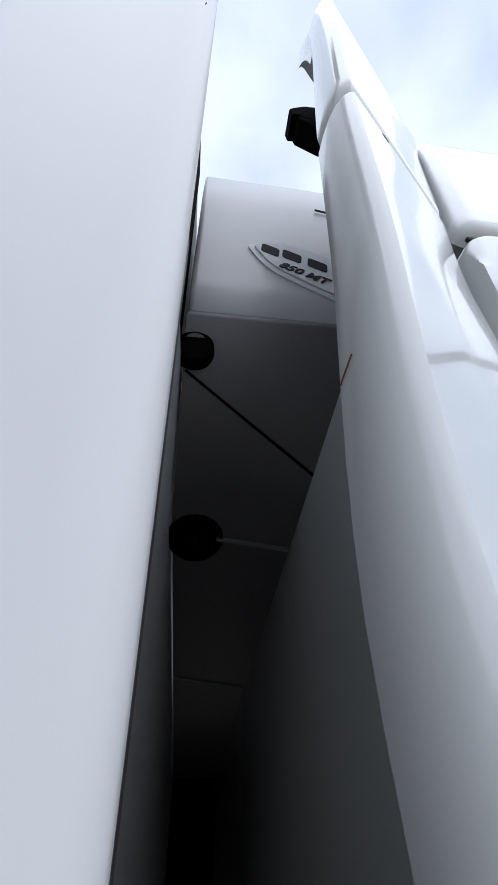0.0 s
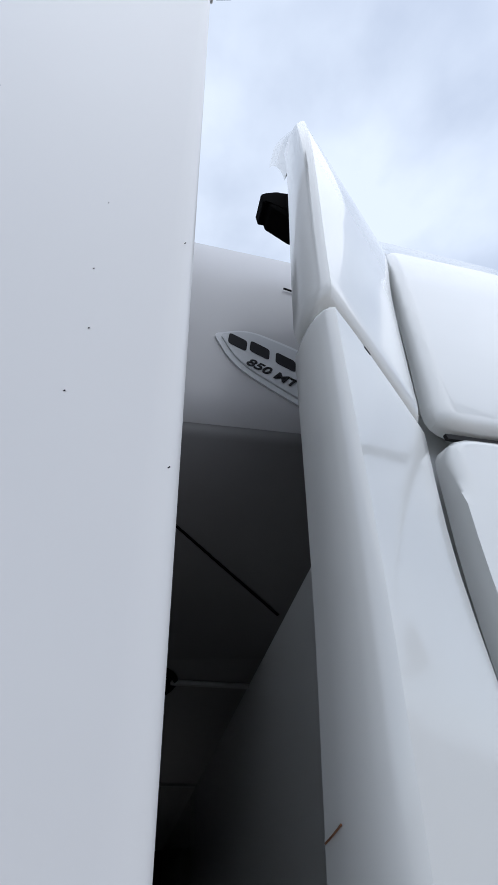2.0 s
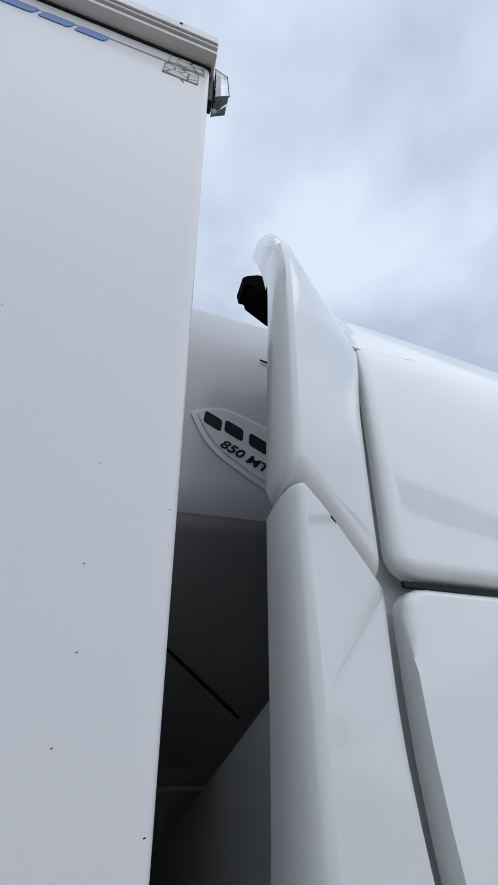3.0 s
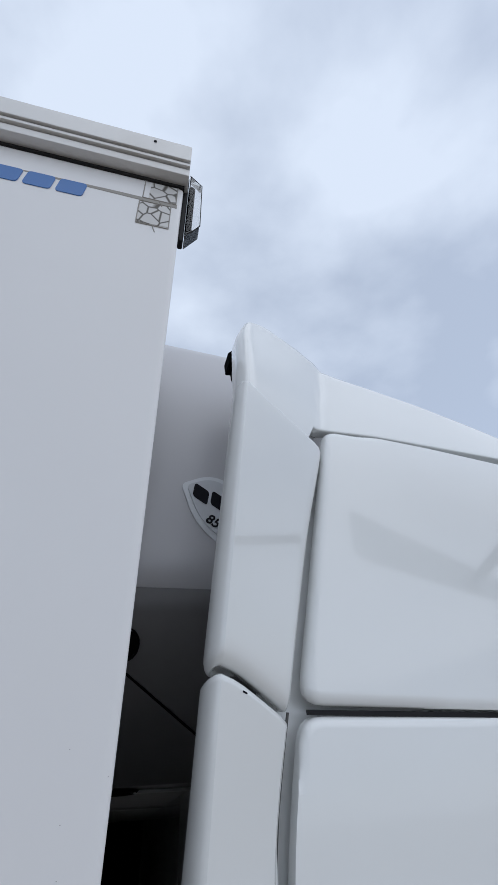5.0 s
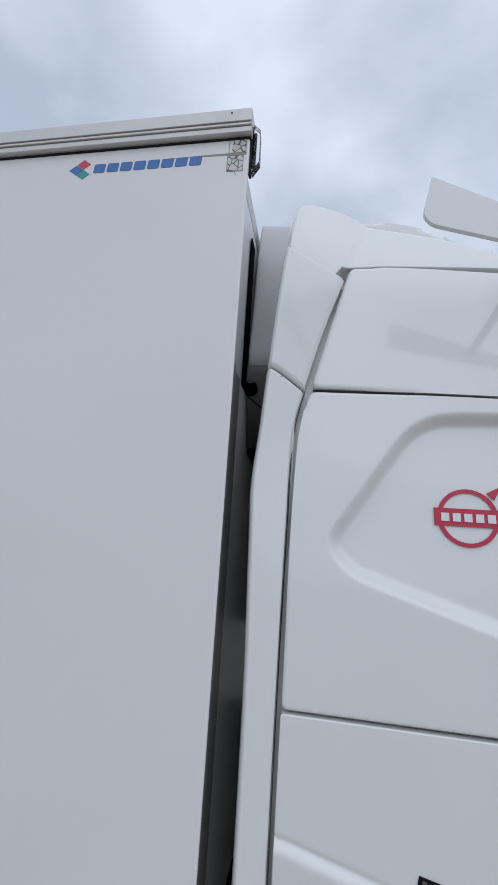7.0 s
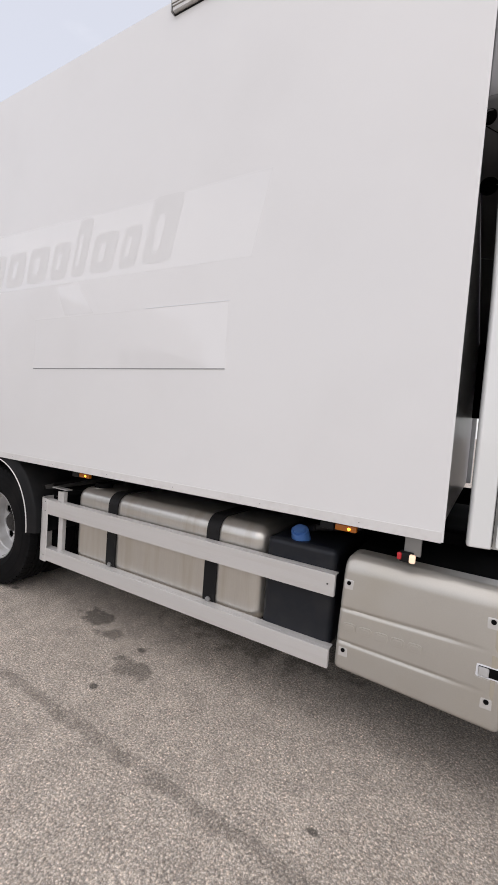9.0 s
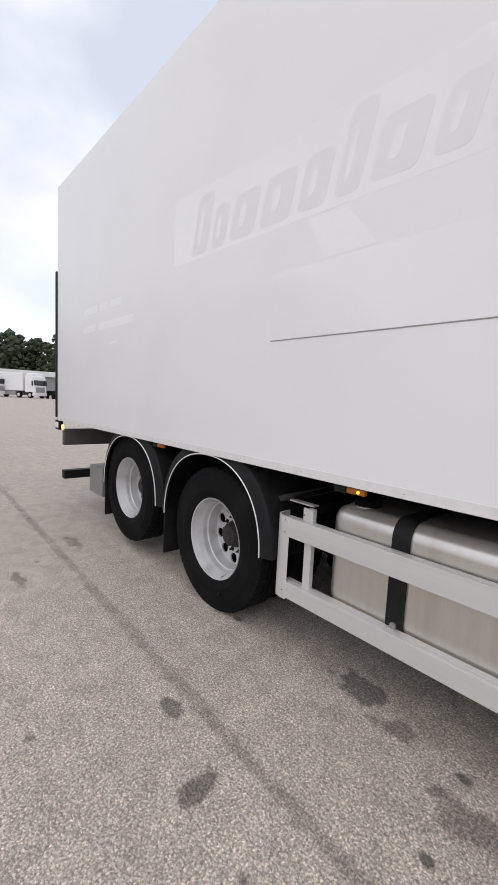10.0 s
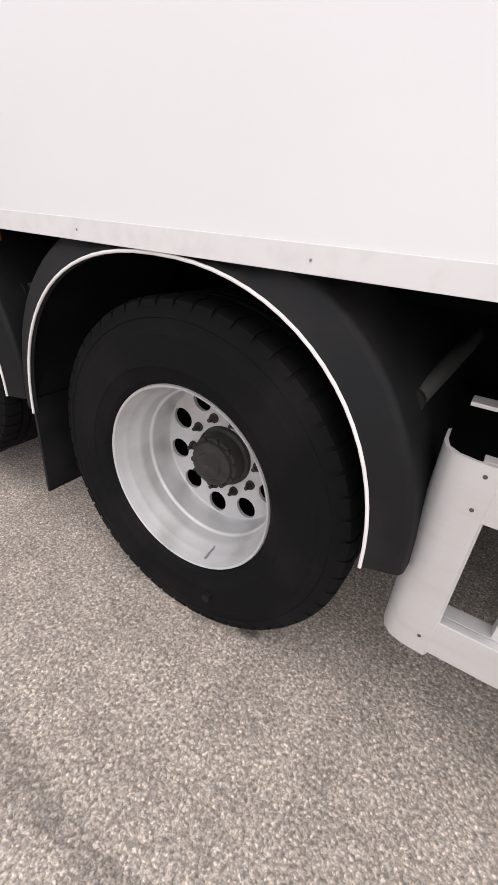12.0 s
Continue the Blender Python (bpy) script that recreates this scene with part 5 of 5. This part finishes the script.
# ---- distance ----
LEAF = material("dark_foliage", (0.035, 0.05, 0.022), 0.8, vary=0.5, vary_scale=0.4, grain=0.4, grain_scale=3)
BARK = material("bark", (0.08, 0.06, 0.045), 0.9, vary=0.3)
FARW = material("far_white_paint", (0.72, 0.72, 0.72), 0.5, vary=0.05)
GLASS = material("dark_glass", (0.02, 0.023, 0.026), 0.08, vary=0.2)
ROOF = material("pale_roof_sheet", (0.62, 0.62, 0.60), 0.6, vary=0.06)
WALLM = material("grey_wall_sheet", (0.25, 0.25, 0.24), 0.7, vary=0.1)
PALE = material("pale_concrete", (0.50, 0.47, 0.44), 0.85, vary=0.12, grain=0.1)


def woods(points, label):
    """A band of trees: tapered trunks and crowns of many ragged tufts."""
    rng = random.Random(7)
    tv, tf, kinds = [], [], []
    base = bmesh.new()
    bmesh.ops.create_icosphere(base, subdivisions=1, radius=1)
    bv = [v.co.copy() for v in base.verts]
    bf = [[v.index for v in f.verts] for f in base.faces]
    base.free()
    for x, y, h in points:
        o = len(tv)
        for k in range(6):
            a = k * math.pi / 3
            tv.append((x + 0.3 * math.cos(a), y + 0.3 * math.sin(a), 0))
            tv.append((x + 0.08 * math.cos(a), y + 0.08 * math.sin(a), h * 0.8))
        for k in range(6):
            j = (k + 1) % 6
            tf.append((o + 2 * k, o + 2 * j, o + 2 * j + 1, o + 2 * k + 1))
            kinds.append(1)
        w = h * rng.uniform(0.2, 0.3)
        for _ in range(70):
            u = rng.random()
            zc = h * (0.03 + 0.97 * u)
            r = w * (1.0 - 0.75 * abs(u - 0.35)) * rng.uniform(0.2, 1)
            a = rng.uniform(0, 2 * math.pi)
            sx = h * rng.uniform(0.025, 0.06)
            o = len(tv)
            for c in bv:
                q = rng.uniform(0.55, 1.35)
                tv.append((x + r * math.cos(a) + c.x * sx * q, y + r * math.sin(a) + c.y * sx * q, zc + c.z * sx * q * 0.9))
            for f in bf:
                tf.append(tuple(o + i for i in f))
                kinds.append(0)
    me = bpy.data.meshes.new("woods")
    me.from_pydata(tv, [], tf)
    me.materials.append(LEAF)
    me.materials.append(BARK)
    me.polygons.foreach_set("material_index", kinds)
    return tagged(new("woods", me), label, "trees", kind="stuff")


rng = random.Random(3)
tree_points = []
for i in range(230):
    ang = radians(rng.uniform(50, 122))
    d = rng.uniform(150, 190)
    tree_points.append((-d * math.sin(ang), d * math.cos(ang), rng.uniform(15, 21)))
for i in range(60):
    ang = radians(rng.uniform(60, 100))
    d = rng.uniform(108, 118)
    tree_points.append((-d * math.sin(ang), d * math.cos(ang), rng.uniform(4, 7)))
woods(tree_points, "dense dark green woods beyond the yard")
strip = part("pavement", box_bm(-100, -86, -80, 120, -0.1, 0.06, 0.02), PALE, smooth=0)
tagged(strip, "pale concrete strip at the far edge of the yard", "pavement", kind="structure")

hall = thing("warehouse", -108, 30, 0, "low grey warehouse with a pale sheet roof", "building")
part("wall", box_bm(-116, -102, -6, 70, 0, 4.2, 0.05), WALLM, hall)
part("roof", box_bm(-117, -101, -7, 71, 4.25, 5.4, 0.1), ROOF, hall, "pale sheet roof")


def parked_truck(x, y, turn, label):
    """A distant white articulated truck, front along local +x."""
    t = thing("parked_truck", 0, 0, 0, label, "truck", "parked trucks across the yard")
    bm = box_bm(4.6, 6.6, -1.22, 1.22, 0.9, 3.5, 0.12, 3)
    for v in bm.verts:
        if v.co.z > 2.2 and v.co.x > 6:
            v.co.x -= (v.co.z - 2.2) * 0.22
    part("cab", bm, FARW, t, "white cab")
    part("windscreen", box_bm(6.30, 6.585, -1.08, 1.08, 2.05, 2.85, 0.05), GLASS, t, "dark windscreen")
    part("grille", box_bm(6.55, 6.64, -0.85, 0.85, 0.95, 1.75, 0.03), WALLM, t)
    part("bumper", box_bm(6.2, 6.68, -1.24, 1.24, 0.38, 0.92, 0.08), FARW, t)
    for y2 in (-0.95, 0.95):
        part("headlight", box_bm(6.6, 6.70, y2 - 0.18, y2 + 0.18, 0.62, 0.86, 0.03), LABELW, t)
        part("mirror", box_bm(6.25, 6.40, y2 * 1.42 - 0.08, y2 * 1.42 + 0.08, 1.95, 2.75, 0.04), BLACK, t)
    part("air_deflector", box_bm(4.7, 6.0, -1.1, 1.1, 3.4, 3.95, 0.2, 3), FARW, t)
    part("trailer", box_bm(-9.2, 4.2, -1.27, 1.27, 1.15, 4.0, 0.03), FARW, t, "white box trailer")
    part("side_skirt", box_bm(-4.5, 2.6, -1.25, 1.25, 0.45, 1.05, 0.03), WALLM, t)
    for wx in (5.7, 3.3, -5.2, -6.5, -7.8):
        for y2 in (-1.1, 1.1):
            w = part("wheel", rod_bm((wx, y2 - 0.15, 0.5), (wx, y2 + 0.15, 0.5), 0.5, 20), RUBBER, t)
            part("rim", rod_bm((wx, y2 * 1.15 - 0.02, 0.5), (wx, y2 * 1.15 + 0.02, 0.5), 0.28, 16), RIMM, w)
    t.matrix_world = pose(x, y, 0, 0, 0, turn)
    return t


first = parked_truck(-79.0, 13.4, 28, "distant white truck with box trailer on the yard")
copy_thing(first, pose(-84.0, 9.2, 0, 0, 0, 28))
near = copy_thing(first, pose(-12.7, -5.4, 0, 0, 0, 0))
tagged(near, "white truck with box trailer parked alongside, mirrored in the glossy film")
loader = thing("loader_crane", -74.0, 19.2, 0, "distant dark loader crane folded on the yard", "crane")
part("carrier", box_bm(-76.5, -71.5, 18.2, 20.2, 0.6, 1.3, 0.1), DARK, loader)
part("boom", rod_bm((-74.5, 19.2, 1.2), (-73.0, 19.6, 3.6), 0.22, 10), GREYP, loader)
part("boom", rod_bm((-73.0, 19.6, 3.6), (-72.2, 20.0, 1.6), 0.18, 10), GREYP, loader)
for wx in (-75.8, -72.3):
    part("wheel", rod_bm((wx, 18.0, 0.5), (wx, 18.4, 0.5), 0.5, 16), RUBBER, loader)
